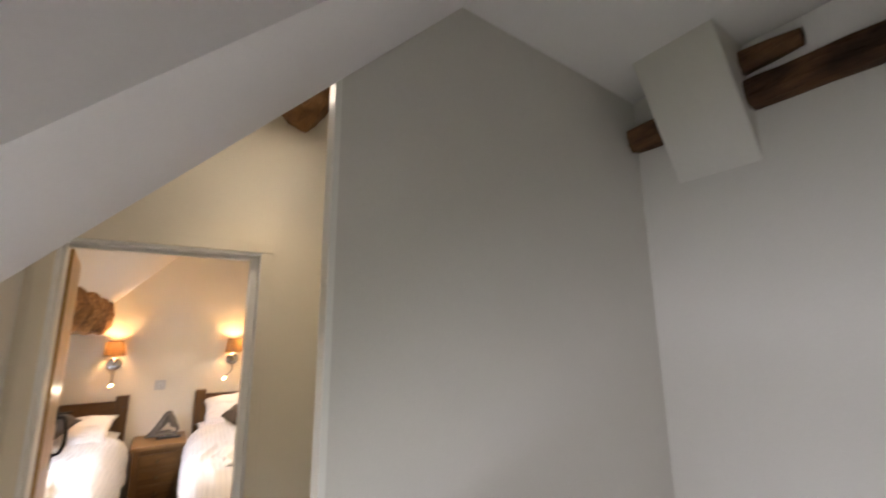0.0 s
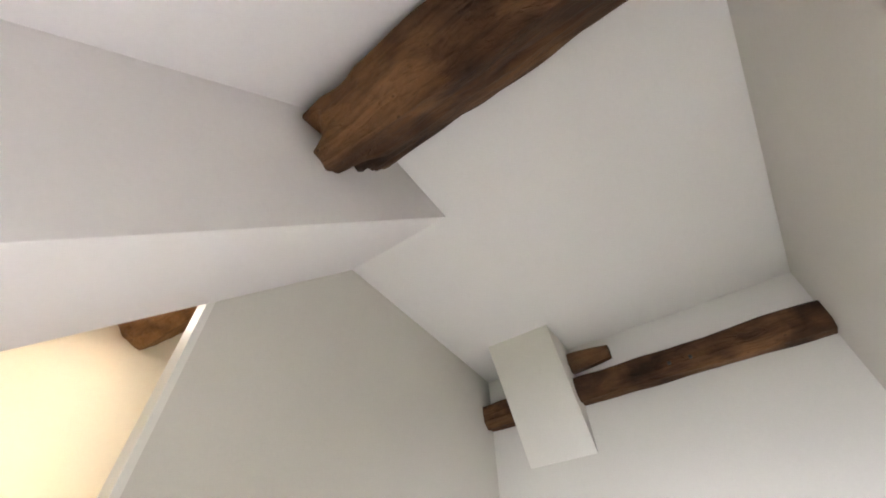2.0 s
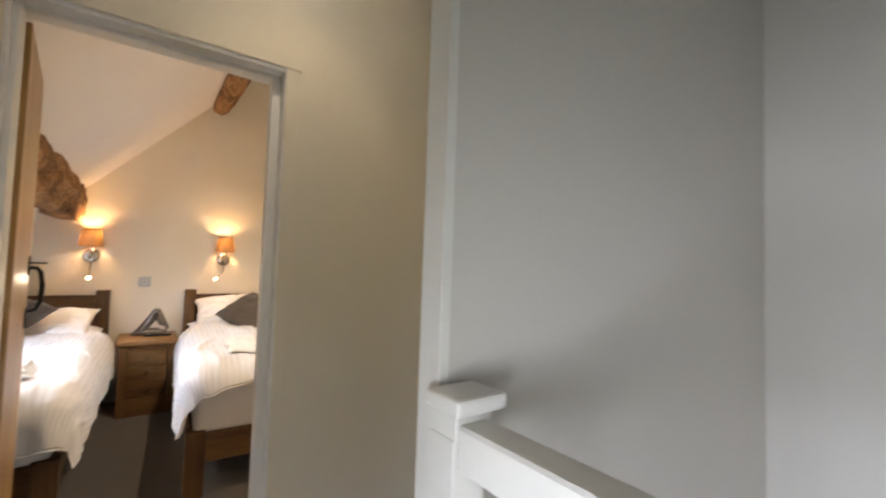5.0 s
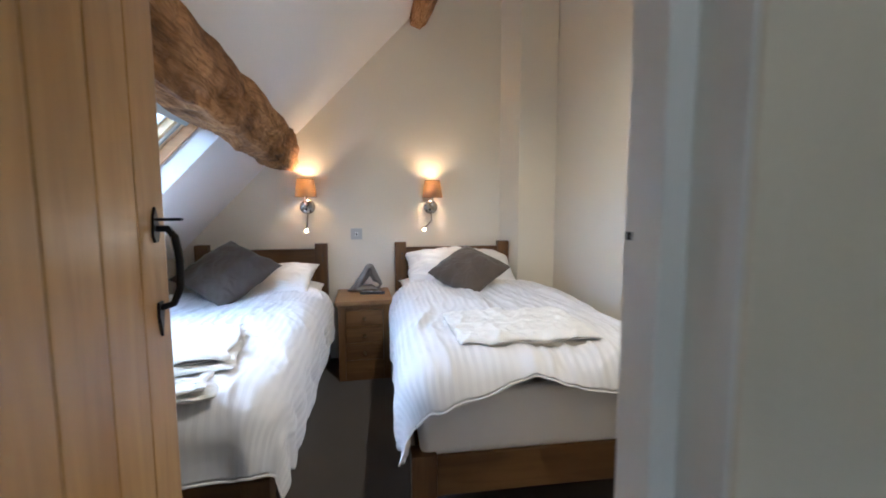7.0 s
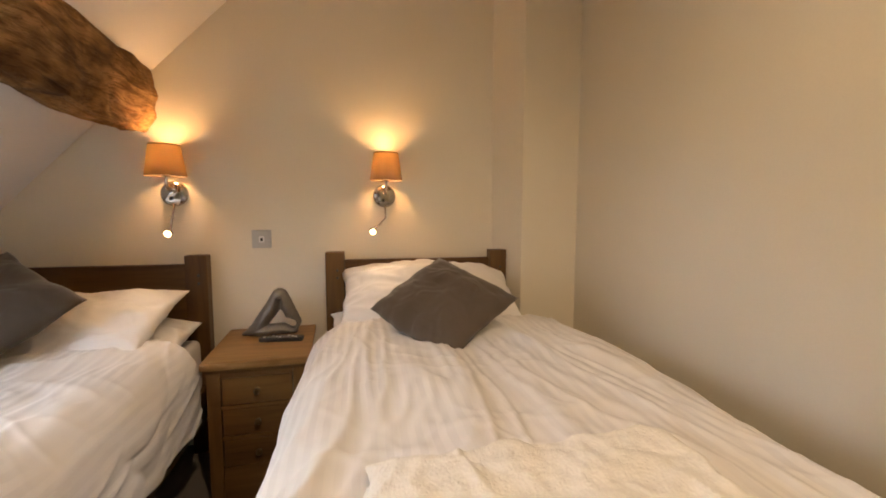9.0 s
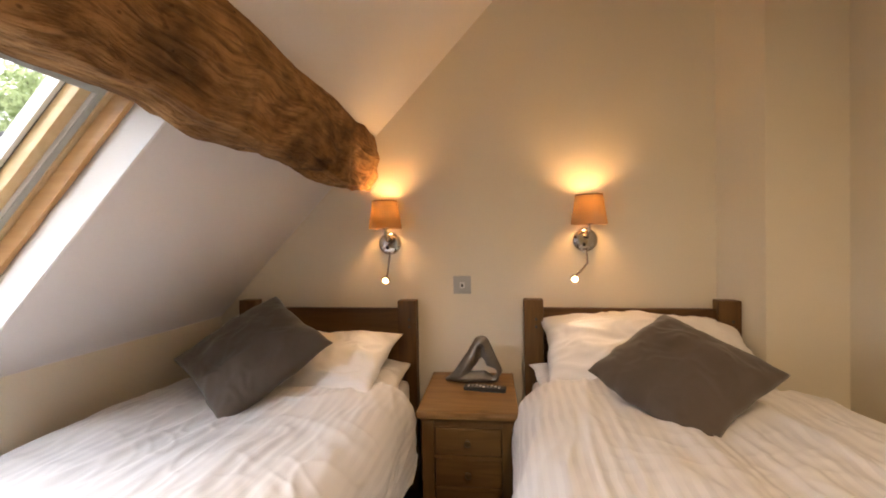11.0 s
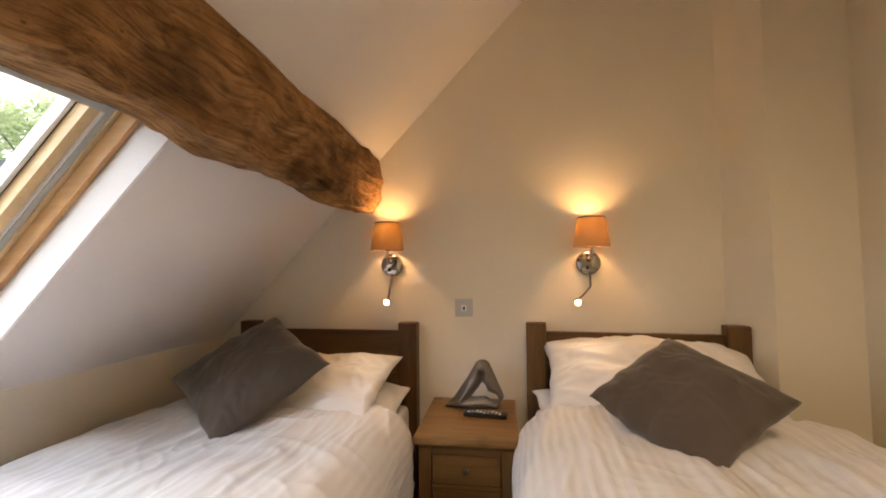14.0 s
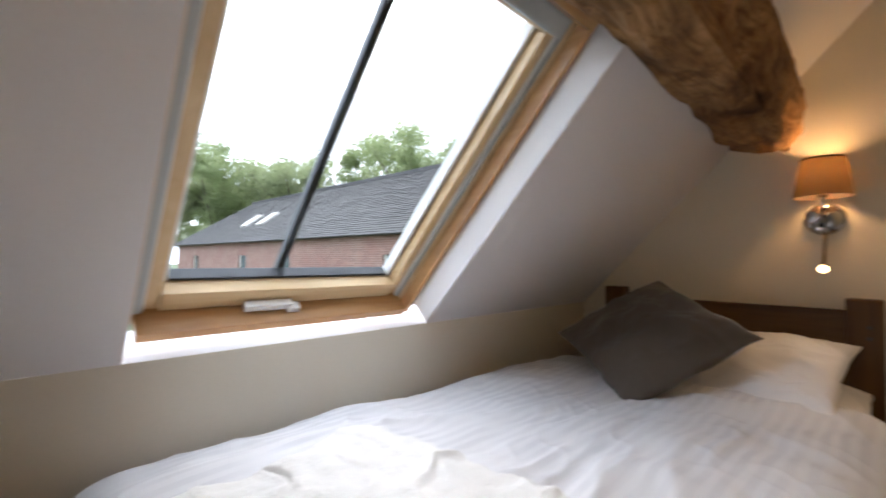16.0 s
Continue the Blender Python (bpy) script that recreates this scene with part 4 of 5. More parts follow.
def towel(at, rz, w, l, layers, seed, label, hem=True):
    """A folded towel: soft layers, the folds rounded on one long side."""
    top = empty("towel", at, rz)
    tagged(top, label, "towel", "folded towels")
    z = 0.0
    for k, (sx, sy, ox, oy, th) in enumerate(layers):
        bm = bmesh.new()
        nx, ny = 110, 84
        rng = Vector((seed * 3.1 + k, seed, k * 2.0))
        rows, rows_at = {}, {}
        for sgn in (1, 0):
            for j in range(ny + 1):
                for i in range(nx + 1):
                    u, v = 2 * i / nx - 1, 2 * j / ny - 1
                    e = (max(0.0, 1 - abs(u) ** 9) * max(0.0, 1 - abs(v) ** 7)) ** 0.5
                    wv = noise.noise(Vector((u * 2.2, v * 2.0, 0)) + rng)
                    zz = z + th / 2 + (1 if sgn else -1) * th / 2 * e + 0.014 * wv * (1 if sgn else 0.6) + sgn * (0.016 * ridged(Vector((u * 2.6 + 0.6 * wv, v * 0.9, 4)) + rng, 2.0) * (0.35 + 0.65 * max(0.0, v)) + 0.006 * noise.noise(Vector((u * 8, v * 7, 4)) + rng) + 0.0022 * noise.noise(Vector((u * 40, v * 34, 7)) + rng))
                    if sgn and hem and k == len(layers) - 1:
                        zz -= 0.012 * math.exp(-((v + 0.12 + 0.03 * wv) / 0.020) ** 2)
                    ex = 0.022 * noise.noise(Vector((u * 3, v * 3, 8)) + rng)
                    rows_at[sgn, j, i] = (ox + u * w / 2 * sx + ex, oy + v * l / 2 * sy + ex, zz)
                    rows[sgn, j, i] = bm.verts.new(rows_at[sgn, j, i])
        for sgn in (1, 0):
            for j in range(ny):
                for i in range(nx):
                    q = [rows[sgn, j, i], rows[sgn, j, i + 1], rows[sgn, j + 1, i + 1], rows[sgn, j + 1, i]]
                    bm.faces.new(q if sgn else q[::-1])
        bmesh.ops.remove_doubles(bm, verts=bm.verts, dist=0.001)
        o = part("towel_fold", bm, TOWEL, top)
        for f in o.data.polygons:
            f.use_smooth = True
        z += th * 0.92
    return top


towel((0.40, 2.165, 0.713), -3.0, 0.62, 0.47, [(1.0, 0.98, 0, 0.0, 0.034), (0.99, 1.0, 0.004, -0.004, 0.044)], 1, "white terry bath towel folded flat on the duvet")
towel((-1.09, 2.14, 0.718), 8.0, 0.62, 0.50, [(1.0, 1.0, 0, 0, 0.030), (0.97, 0.96, -0.01, 0.02, 0.028)], 2, "white terry bath towel folded beside the roof window")
towel((-1.05, 1.87, 0.690), 4.0, 0.55, 0.22, [(1.0, 1.0, 0, 0, 0.020), (0.9, 0.9, 0.0, 0.0, 0.016)], 3, "small white hand towel rolled at the foot", False)

# ---- nightstand ----
ns = empty("nightstand", (-0.275, 3.75, 0.0))
tagged(ns, "waxed pine bedside cabinet with three drawers between the beds", "nightstand")
part("top", one_box(-0.215, 0.215, -0.265, 0.265, 0.585, 0.618, 0.010), PINE_LIT_TOP, ns)
part("apron", one_box(-0.20, 0.20, -0.25, 0.25, 0.570, 0.5845, 0.004), PINE_X, ns)
for x in (-0.19, 0.165):
    part("side_panel", one_box(x, x + 0.025, -0.235, 0.24, 0.0, 0.5695, 0.003), PINE_Z, ns)
for x in (-0.195, 0.143):
    part("stile", one_box(x, x + 0.052, -0.247, -0.2355, 0.0, 0.5695, 0.003), PINE_Z, ns)
for z0, z1 in ((0.545, 0.5695), (0.410, 0.426), (0.276, 0.292), (0.0, 0.158)):
    part("rail", one_box(-0.1425, 0.1425, -0.246, -0.2355, z0, z1, 0.003), PINE_X, ns)
part("back", one_box(-0.164, 0.164, 0.225, 0.238, 0.0, 0.5695), PINE_Z, ns)
for z0, z1 in ((0.428, 0.542), (0.294, 0.408), (0.160, 0.274)):
    dr = part("drawer", one_box(-0.139, 0.139, -0.244, -0.20, z0, z1, 0.005), PINE_X, ns)
    part("knob", lathe(bmesh.new(), [(0.0, 0.03), (0.009, 0.029), (0.014, 0.022), (0.013, 0.016), (0.006, 0.010), (0.006, 0.003), (0.010, 0.0)], pose(0, -0.244, (z0 + z1) / 2, 90, 0, 0), 16), BRASS, dr, "small dark metal knob", soft=True)

# remote control and ornament on the nightstand
rc = empty("remote_control", (-0.205, 3.745, 0.6185), -8.0)
tagged(rc, "black television remote control on the bedside cabinet", "remote control")
part("body", one_box(-0.10, 0.10, -0.024, 0.024, 0.0, 0.020, 0.008, segments=3), BLACK, rc)
for i in range(9):
    for j in range(3):
        part("button", one_box(-0.082 + i * 0.018, -0.070 + i * 0.018, -0.016 + j * 0.012, -0.009 + j * 0.012, 0.020, 0.0225, 0.001), RUBBER if (i + j) % 4 else WHITE_PLASTIC, rc)



def ornament_mesh(step=0.0035):
    """A flat-backed abstract form: a wing sweeping down to a point, a tall eye and a scooped hollow."""
    def cap(x, z, ax, az, bx, bz, ra, rb):
        dx, dz = bx - ax, bz - az
        k = max(0.0, min(1.0, ((x - ax) * dx + (z - az) * dz) / (dx * dx + dz * dz)))
        return math.hypot(x - ax - k * dx, z - az - k * dz) - (ra + (rb - ra) * k)

    def field(x, z):
        body = min(cap(x, z, -0.150, 0.006, -0.085, 0.034, 0.006, 0.030), cap(x, z, -0.085, 0.034, -0.012, 0.135, 0.030, 0.034),
                   cap(x, z, -0.012, 0.135, 0.022, 0.185, 0.034, 0.038), cap(x, z, 0.022, 0.185, 0.058, 0.125, 0.038, 0.030),
                   cap(x, z, 0.058, 0.125, 0.085, 0.062, 0.028, 0.032), cap(x, z, 0.085, 0.062, 0.070, 0.020, 0.032, 0.020), cap(x, z, -0.090, 0.026, 0.075, 0.028, 0.026, 0.028))
        eye = cap(x, z, 0.006, 0.105, 0.020, 0.168, 0.013, 0.018)
        hollow = cap(x, z, 0.030, 0.072, 0.074, 0.052, 0.012, 0.018)
        return max(body, -hollow, 0.001 - z), eye

    bm, seen = bmesh.new(), {}

    def vert(i, k, sgn):
        if (i, k, sgn) not in seen:
            x, z = -0.165 + i * step, k * step
            d, eye = field(x, z)
            d = max(0.0, -d)
            lean = 0.012 * math.sin(x * 30) * (1 - z / 0.25)
            thick = 0.006 + 0.030 * math.sqrt(min(1.0, d / 0.030))
            y = sgn * (thick if eye > 0 else max(0.004, thick + 2.2 * eye)) + lean
            seen[i, k, sgn] = bm.verts.new((x, y, z))
        return seen[i, k, sgn]

    cells = {(i, k) for i in range(84) for k in range(68) if field(-0.165 + (i + 0.5) * step, (k + 0.5) * step)[0] < 0.0012}
    for i, k in cells:
        for sgn in (1, -1):
            q = [vert(i, k, sgn), vert(i + 1, k, sgn), vert(i + 1, k + 1, sgn), vert(i, k + 1, sgn)]
            bm.faces.new(q[::-1] if sgn < 0 else q)
        for di, dk, a, b in ((1, 0, (1, 0), (1, 1)), (-1, 0, (0, 0), (0, 1)), (0, 1, (0, 1), (1, 1)), (0, -1, (0, 0), (1, 0))):
            if (i + di, k + dk) not in cells:
                bm.faces.new([vert(i + a[0], k + a[1], 1), vert(i + b[0], k + b[1], 1), vert(i + b[0], k + b[1], -1), vert(i + a[0], k + a[1], -1)])
    bmesh.ops.recalc_face_normals(bm, faces=bm.faces)
    for _ in range(3):
        bmesh.ops.smooth_vert(bm, verts=bm.verts, factor=0.5, use_axis_x=True, use_axis_y=True, use_axis_z=True)
    return bm


bm = ornament_mesh()
orn = part("ornament", bm, PEWTER, soft=True, m=pose(-0.245, 3.86, 0.617, 0, 0, -4) @ Matrix.Scale(1.06, 4))
orn.data.polygons.foreach_set("use_smooth", [True] * len(orn.data.polygons))
tagged(orn, "silvered looped abstract sculpture on the bedside cabinet", "ornament")

# ---- wall lights ----


def wall_light(x, label, bend):
    """Chrome wall lamp: round plate, arm, tapered shade, and a bendy reading light that is lit."""
    w = empty("wall_light", (x, NORTH - 0.001, 1.325))
    tagged(w, label, "wall light", "bedside wall lights")
    plate = part("backplate", lathe(bmesh.new(), [(0.0, 0.022), (0.045, 0.021), (0.058, 0.016), (0.063, 0.007), (0.063, 0.0)], pose(0, 0, 0, 90, 0, 0), 32), CHROME, w, soft=True)
    part("switch", one_box(-0.016, -0.002, -0.030, -0.021, -0.034, -0.016, 0.002), BLACK, plate, "black rocker switch")
    part("arm", tube(bmesh.new(), [(0, -0.015, 0.012), (0, -0.05, 0.012), (0, -0.085, 0.02), (0, -0.10, 0.045), (0, -0.10, 0.095)], 0.0075, 12), CHROME, w, soft=True)
    part("lampholder", lathe(bmesh.new(), [(0.0, 0.0), (0.017, 0.0), (0.017, 0.05), (0.012, 0.055), (0.0, 0.055)], pose(0, -0.10, 0.075), 18), CHROME, w, soft=True)
    bm = bmesh.new()
    n = 40
    prof = [(0.088, 0.078), (0.0875, 0.082), (0.066, 0.222), (0.0655, 0.225), (0.0640, 0.225), (0.0645, 0.222), (0.0860, 0.082), (0.0865, 0.078), (0.088, 0.078)]
    lathe(bm, prof, pose(0, -0.10, 0), n)
    sh = part("shade", bm, SHADE, w, "grey-beige fabric shade glowing amber", soft=True)
    part("shade_ring", lathe(bmesh.new(), [(0.0665, 0.220), (0.0672, 0.2205), (0.0672, 0.2265), (0.0635, 0.2265), (0.0635, 0.2205)], pose(0, -0.10, 0), n), BRASS, sh)
    part("bulb", lathe(bmesh.new(), [(0.0, 0.202), (0.010, 0.198), (0.015, 0.188), (0.015, 0.175), (0.009, 0.132), (0.0, 0.13)], pose(0, -0.10, 0), 16), BULB, w, soft=True)
    part("flex_arm", tube(bmesh.new(), [(0, -0.012, -0.045), (0.002, -0.03, -0.075), (0.0, -0.05, -0.12), (bend * 0.5, -0.07, -0.16), (bend, -0.095, -0.185)], 0.0055, 10), CHROME, w, soft=True)
    head = part("reading_head", lathe(bmesh.new(), [(0.0, 0.014), (0.010, 0.012), (0.019, 0.0), (0.019, -0.018), (0.016, -0.018), (0.016, -0.014), (0.0, -0.014)], look((bend, -0.10, -0.192), (bend - 0.02, -0.6, -0.33)), 18), CHROME, w, soft=True)
    part("led", lathe(bmesh.new(), [(0.0, -0.0165), (0.0155, -0.016), (0.0155, -0.0145), (0.0, -0.0145)], look((bend, -0.10, -0.192), (bend - 0.02, -0.6, -0.33)), 16), LED, head, "lit warm-white lens")
    point_light("wall_light_bulb", (x, NORTH - 0.10, 1.325 + 0.178), BULB_W, AMBER, 0.024)
    spot_light("reading_light", (x + bend - 0.002, NORTH - 0.13, 1.325 - 0.20), (x + bend - 0.02, NORTH - 0.6, 1.325 - 0.36), LED_W, WARM, 110, 0.9, 0.012)


BULB_W, LED_W = 2.7, 1.0
BULB = glow("lit_bulb", (1.0, 0.62, 0.26), 12.0)
wall_light(-0.722, "chrome wall lamp with a glowing fabric shade under the oak beam", 0.0)
wall_light(0.325, "chrome wall lamp with a glowing fabric shade and bent reading arm", -0.075)

# ---- small fixtures ----
sk = empty("wall_socket", (-0.325, NORTH - 0.0005, 1.092))
tagged(sk, "brushed steel single socket plate on the plaster wall", "socket")
part("plate", one_box(-0.048, 0.048, -0.007, 0.0, -0.048, 0.048, 0.003), STEEL, sk)
part("insert", one_box(-0.013, 0.013, -0.009, -0.007, -0.018, 0.014, 0.001), WHITE_PLASTIC, sk, "white insert")
part("outlet", one_box(-0.006, 0.006, -0.0095, -0.009, -0.012, 0.006), BLACK, sk)

stop = part("door_stop", lathe(bmesh.new(), [(0.0, 0.030), (0.008, 0.029), (0.012, 0.022), (0.010, 0.014), (0.016, 0.004), (0.016, 0.0)], pose(EAST, 1.965, 0.876, 0, -90, 0), 18), RUBBER, soft=True)
tagged(stop, "small grey rubber door stop on the plaster wall", "door stop")


def downlight(at, target, power, label, degrees=100, stem=0.0):
    d = empty("downlight", at)
    tagged(d, label, "downlight", "recessed downlights")
    turn = look((0, 0, 0), Vector(target) - Vector(at))
    part("bezel", lathe(bmesh.new(), [(0.028, 0.004), (0.042, 0.004), (0.045, 0.0), (0.042, -0.005), (0.029, -0.007), (0.028, 0.004)], turn, 28), CHROME, d, soft=True)
    part("lens", lathe(bmesh.new(), [(0.0, 0.0), (0.027, 0.0), (0.027, -0.003), (0.0, -0.003)], turn, 20), DOWN, d, "lit lens")
    if stem:
        part("stem", tube(bmesh.new(), [(0, 0, 0.004), (0, 0, stem)], 0.012, 12), CHROME, d, soft=True)
    at, target = Vector(at), Vector(target)
    spot_light("downlight_lamp", at + (target - at).normalized() * 0.02, target, power, WARM, degrees, 0.8, 0.03)


downlight((-0.033, 0.22, 2.567), (0.08, 0.60, 0.8), 1.3, "small chrome spotlight on a short stem beside the oak purlin", 90, 0.16)
downlight((0.50, 1.3, slope_z(0.50) - 0.010), (0.72, 1.75, 0), 38.0, "small recessed chrome downlight in the bedroom ceiling", 125)

# ---- outdoors seen through the roof window ----
GROUND_Z = -2.7
GRASS = material("meadow_grass", (0.075, 0.11, 0.03), 0.95, var=0.2, scale=0.3, fine=4, bump=0.3)
SLATE = material("weathered_stone_slates", (0.085, 0.080, 0.076), 0.8, var=0.18, scale=1.2, fine=12, bump=0.5, bump_dist=0.01)
BRICK = material("old_red_brick", (0.24, 0.12, 0.09), 0.9, var=0.18, scale=1.0, fine=9, bump=0.3, bump_dist=0.01, tint=(0.27, 0.165, 0.125))
_n, _l = BRICK.node_tree.nodes, BRICK.node_tree.links
_c, _mp, _bt, _mx = _n.new("ShaderNodeTexCoord"), _n.new("ShaderNodeMapping"), _n.new("ShaderNodeTexBrick"), _n.new("ShaderNodeMix")
_mp.inputs["Rotation"].default_value = (radians(90), 0, 0)
_l.new(_c.outputs["Object"], _mp.inputs["Vector"])
_l.new(_mp.outputs["Vector"], _bt.inputs["Vector"])
for _k, _v in (("Scale", 1.0), ("Brick Width", 0.225), ("Row Height", 0.075), ("Mortar Size", 0.011), ("Bias", 0.1)):
    _bt.inputs[_k].default_value = _v
_bt.inputs["Color1"].default_value, _bt.inputs["Color2"].default_value, _bt.inputs["Mortar"].default_value = (1, 0.95, 0.95, 1), (0.72, 0.66, 0.66, 1), (1.25, 1.5, 1.6, 1)
_mx.data_type, _mx.blend_type = "RGBA", "MULTIPLY"
_mx.inputs["Factor"].default_value = 1.0
_b = _n["Principled BSDF"]
_l.new(_b.inputs["Base Color"].links[0].from_socket, _mx.inputs[6])
_l.new(_bt.outputs["Color"], _mx.inputs[7])
_l.new(_mx.outputs[2], _b.inputs["Base Color"])
SILL = material("pale_stone", (0.5, 0.47, 0.42), 0.8, var=0.06)
LEAF_A = material("oak_leaves", (0.19, 0.235, 0.09), 0.7, var=0.3, scale=0.8, fine=4, bump=0.2)
LEAF_B = material("lime_leaves", (0.24, 0.255, 0.14), 0.7, var=0.3, scale=0.8, fine=4, bump=0.2)
BARK = material("grey_bark", (0.10, 0.08, 0.06), 0.95, var=0.2, scale=3, fine=20, bump=0.8, bump_dist=0.02)
for _m in (LEAF_A, LEAF_B):      # leaves let light through
    _n, _l = _m.node_tree.nodes, _m.node_tree.links
    _t, _x = _n.new("ShaderNodeBsdfTranslucent"), _n.new("ShaderNodeMixShader")
    _t.inputs["Color"].default_value = (0.46, 0.52, 0.27, 1)
    _x.inputs["Fac"].default_value = 0.5
    _l.new(_n["Principled BSDF"].outputs[0], _x.inputs[1])
    _l.new(_t.outputs[0], _x.inputs[2])
    _l.new(_x.outputs[0], _n["Material Output"].inputs["Surface"])
DARKGLASS = material("dark_window_glass", (0.05, 0.07, 0.07), 0.1, var=0.05)

gnd = bmesh.new()
box(gnd, -300, 300, -300, 300, GROUND_Z - 1, GROUND_Z)
structure(part("ground", gnd, GRASS), "grass yard and fields below the house", "ground")

barn = empty("barn", (-20.0, 8.6, GROUND_Z), 4.0)
tagged(barn, "long red brick barn with a weathered slate roof", "barn")
BL, BW, BE, BR = 27.0, 7.0, 4.75, 7.45      # length, width, eaves and ridge heights
X0, X1 = -11.5, 15.5
openings = [(-8.6, 0.9, 3.0, 1.0, 1.1), (-2.0, 0.9, 3.0, 1.0, 1.1), (2.2, 0.9, 3.0, 1.0, 1.1), (9.0, 0.9, 3.0, 1.0, 1.1)]
bm = bmesh.new()
xs = X0
for ox, ow, oz, oh, _ in openings:
    box(bm, xs, ox, 0, 0.4, 0, BE)
    box(bm, ox, ox + ow, 0, 0.4, 0, oz)
    box(bm, ox, ox + ow, 0, 0.4, oz + oh, BE)
    xs = ox + ow
box(bm, xs, X1, 0, 0.4, 0, BE)
box(bm, X0, X1, BW - 0.4, BW, 0, BE)
box(bm, X0, X0 + 0.4, 0.4, BW - 0.4, 0, BE)
box(bm, X1 - 0.4, X1, 0.4, BW - 0.4, 0, BE)
part("wall", bm, BRICK, barn, "weathered red brick wall")
for ox, ow, oz, oh, _ in openings:
    w = part("window", one_box(ox, ox + ow, 0.12, 0.2, oz, oz + oh), DARKGLASS, barn)
    part("frame", one_box(ox, ox + 0.08, 0.06, 0.119, oz, oz + oh), SILL, w)
    part("frame", one_box(ox + ow - 0.08, ox + ow, 0.06, 0.119, oz, oz + oh), SILL, w)
    part("sill", one_box(ox - 0.1, ox + ow + 0.1, -0.08, 0.118, oz - 0.12, oz), SILL, w)
bm = bmesh.new()
H0 = X0 - 0.3
prof = [(-0.35, BE - 0.15), (BW / 2, BR), (BW + 0.35, BE - 0.15)]
v = [bm.verts.new((x, y, z)) for x, y, z in ((H0, -0.35, BE - 0.15), (X1, -0.35, BE - 0.15), (X1, BW / 2, BR), (H0 + 3.2, BW / 2, BR), (X1, BW + 0.35, BE - 0.15), (H0, BW + 0.35, BE - 0.15))]
for f in ((0, 1, 2, 3), (2, 4, 5, 3), (0, 3, 5), (1, 4, 2), (0, 5, 4, 1)):
    bm.faces.new([v[i] for i in f])
bmesh.ops.recalc_face_normals(bm, faces=bm.faces)
roof = part("roof", bm, SLATE, barn, "weathered grey slate roof")
# courses of slates on the slope that faces the house
bm = bmesh.new()
rise = Vector((0, BW / 2 + 0.35, BR - BE + 0.15))
n_course = 34
for c in range(n_course):
    a, b = rise * (c / n_course), rise * ((c + 1.15) / n_course)
    x = H0 + 3.2 * c / n_course
    nrm = Vector((0, -rise.z, rise.y)).normalized()
    while x < X1 - 0.1:
        wd = random.uniform(0.28, 0.5)
        x2 = min(x + wd, X1)
        lift = random.uniform(0.025, 0.05)
        o = Vector((0, -0.35, BE - 0.15))
        q = [o + a + Vector((x, 0, 0)) + nrm * lift, o + a + Vector((x2 - 0.015, 0, 0)) + nrm * lift, o + b + Vector((x2 - 0.015, 0, 0)) + nrm * 0.008, o + b + Vector((x, 0, 0)) + nrm * 0.008]
        t = [bm.verts.new(k) for k in q]
        u = [bm.verts.new(k - nrm * 0.03) for k in q[:2]]
        bm.faces.new(t)
        bm.faces.new((u[0], u[1], t[1], t[0]))
        x = x2
slates = part("slates", bm, SLATE, roof)
slates["kind"] = "stuff"
bm = bmesh.new()
x = H0 + 3.2
while x < X1:
    box(bm, x, x + 0.44, BW / 2 - 0.14, BW / 2 + 0.14, BR - 0.05, BR + 0.09)
    x += 0.46
part("ridge_tiles", bm, SLATE, roof)["kind"] = "stuff"
for k in (-3.4, -1.6):
    f = 0.42
    c = Vector((k, -0.35, BE - 0.15)) + rise * f
    ang = math.degrees(math.atan2(rise.z, rise.y))
    part("roof_light", one_box(-0.35, 0.35, -0.55, 0.55, 0.02, 0.12, 0.01), SILL, roof, "pale roof light", m=Matrix.Translation(c) @ pose(0, 0, 0, ang, 0, 0))


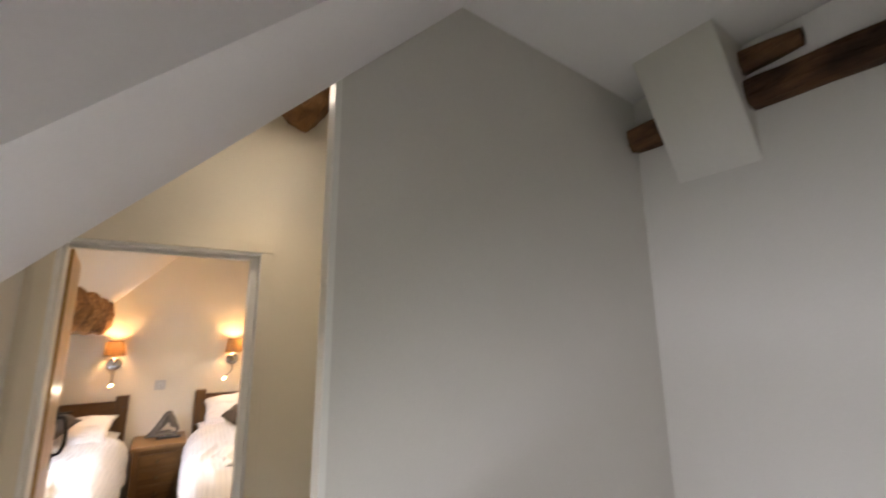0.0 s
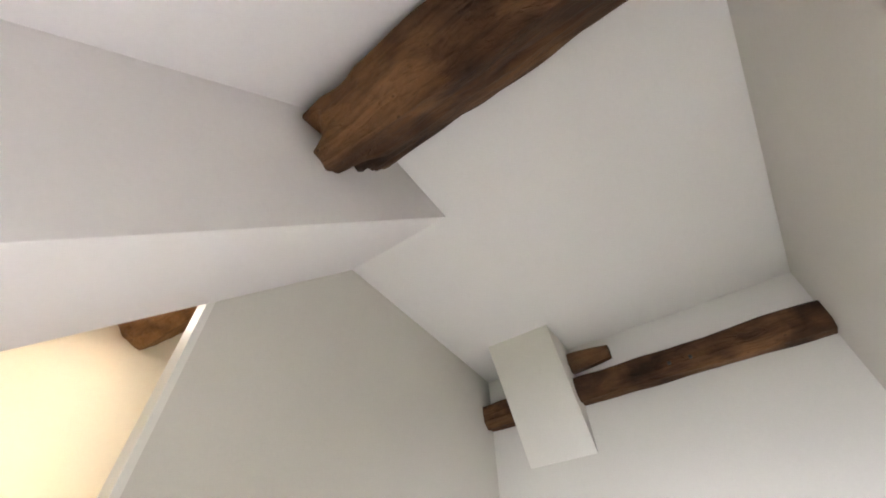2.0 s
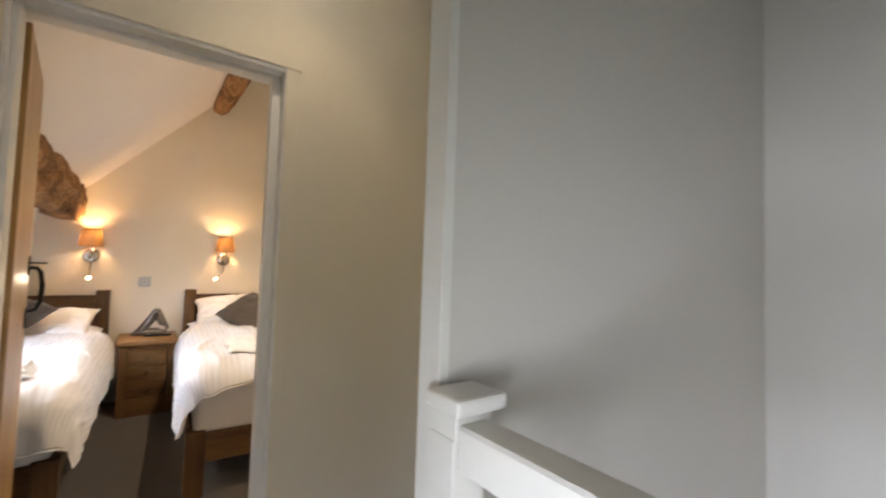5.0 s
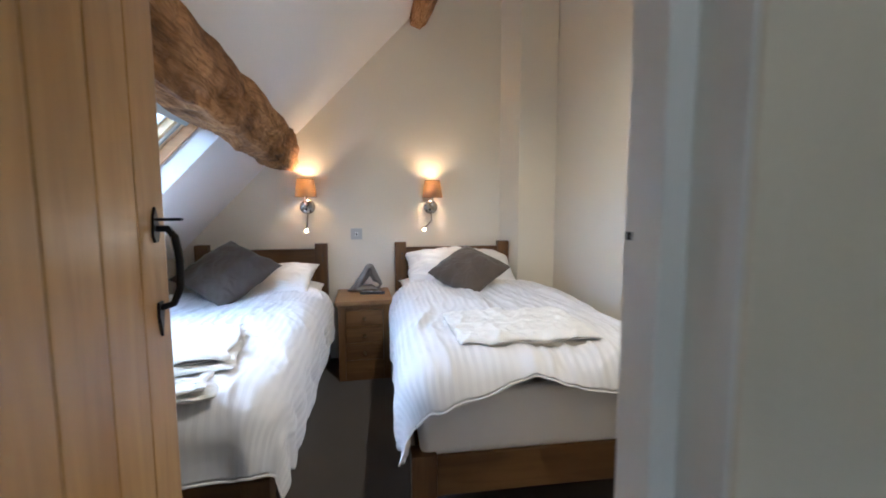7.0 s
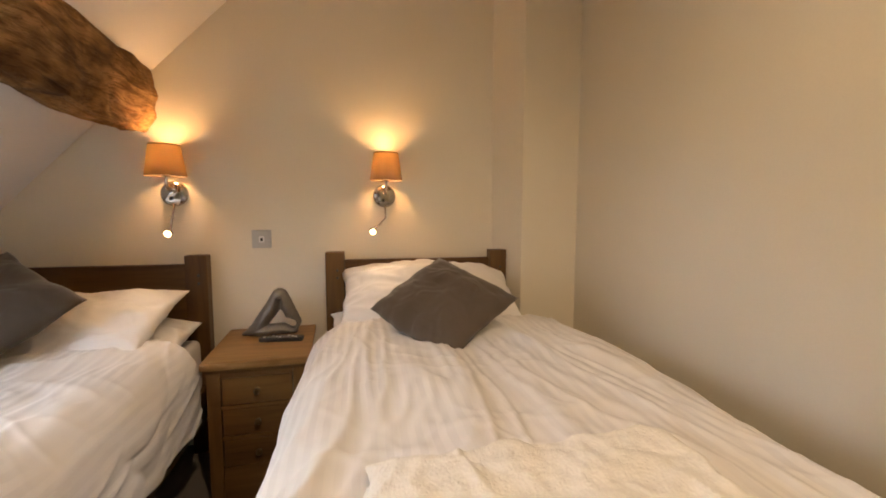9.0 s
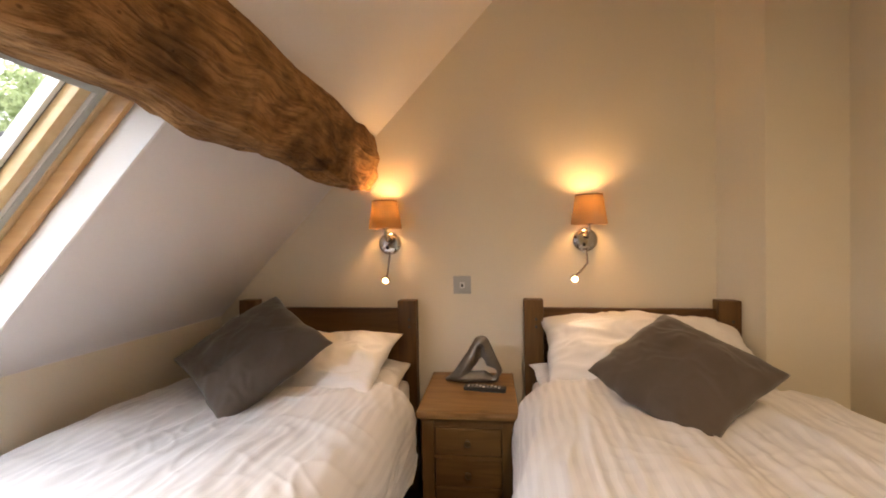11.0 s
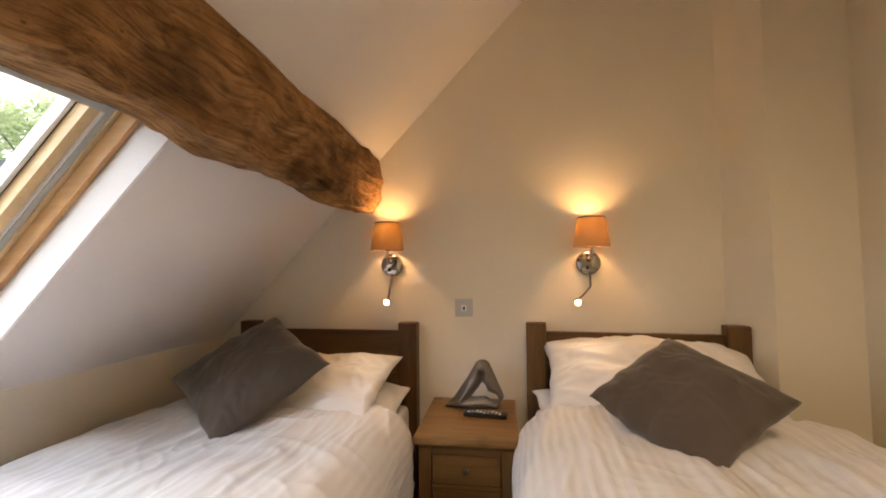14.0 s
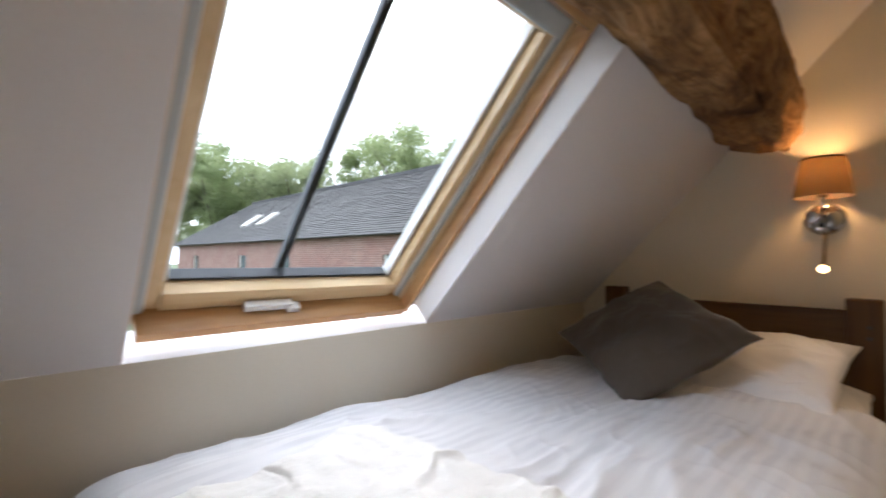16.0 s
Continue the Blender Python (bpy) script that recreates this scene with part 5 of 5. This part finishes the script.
def tree(at, height, spread, seed, mat, label):
    """A tapered trunk with limbs, and a crown of many small leaf clumps with gaps."""
    rnd = random.Random(seed)
    t = empty("tree", at)
    tagged(t, label, "tree", "trees behind the barn")
    bm = bmesh.new()
    fork = height * 0.34
    tube(bm, [(0, 0, 0), (0.1, 0.05, fork * 0.5), (0, 0.1, fork), (0.1, 0.0, height * 0.75)], [0.42, 0.34, 0.28, 0.06], 10)
    tips = []
    for k in range(18):
        a = rnd.uniform(0, 2 * math.pi)
        z0 = fork * rnd.uniform(0.5, 1.6)
        r = spread * rnd.uniform(0.45, 1.0)
        z1 = z0 + (height - z0) * rnd.uniform(0.15, 0.85)
        e = Vector((r * math.cos(a), r * math.sin(a), z1))
        mid = Vector((0, 0, z0)).lerp(e, 0.5) + Vector((0, 0, rnd.uniform(0, 0.8)))
        tube(bm, [(0, 0, z0), mid, e], [0.15, 0.09, 0.03], 6)
        tips += [(e, rnd.uniform(0.9, 1.7)), (mid, rnd.uniform(0.8, 1.4))]
    tips += [(Vector((rnd.gauss(0, spread * 0.3), rnd.gauss(0, spread * 0.3), height * rnd.uniform(0.7, 1.0))), rnd.uniform(0.8, 1.6)) for _ in range(9)]
    part("trunk", bm, BARK, t, soft=True)
    vs, fs = [], []
    for c, r in tips:
        for _ in range(620):
            d = Vector((rnd.gauss(0, 1), rnd.gauss(0, 1), rnd.gauss(0, 0.7)))
            d = d.normalized() * r * rnd.random() ** 0.4
            q = c + d
            s = rnd.uniform(0.07, 0.17)
            a = Vector((rnd.gauss(0, 1), rnd.gauss(0, 1), rnd.gauss(0, 1))).normalized()
            b = a.orthogonal().normalized()
            w = a.cross(b)
            i = len(vs)
            vs += [q + b * s, q + w * s * 0.6, q - b * s, q - w * s * 0.6]
            fs.append((i, i + 1, i + 2, i + 3))
    me = bpy.data.meshes.new("crown")
    me.from_pydata(vs, [], fs)
    me.materials.append(mat)
    o = new("crown", me)
    o.parent = t
    o["label"] = "leafy crown"
    return t


TREES = [((-47, 9, 12.0), 4.5, 1, LEAF_B), ((-41, 13, 12.5), 4.5, 2, LEAF_A), ((-36, 17.5, 11.0), 4.0, 3, LEAF_B), ((-31, 22, 12.5), 4.5, 4, LEAF_A), ((-44, 3.5, 10.5), 4.0, 5, LEAF_A), ((-25, 24, 13.0), 4.5, 6, LEAF_A), ((-52, 16, 13.0), 5.0, 7, LEAF_B), ((-19, 27, 12.0), 4.5, 8, LEAF_B)]
for (x, y, h), sp_, k, mt in TREES:
    tree((x, y, GROUND_Z), h * 1.12, sp_ * 1.1, k, mt, "broadleaf tree in spring leaf behind the barn")
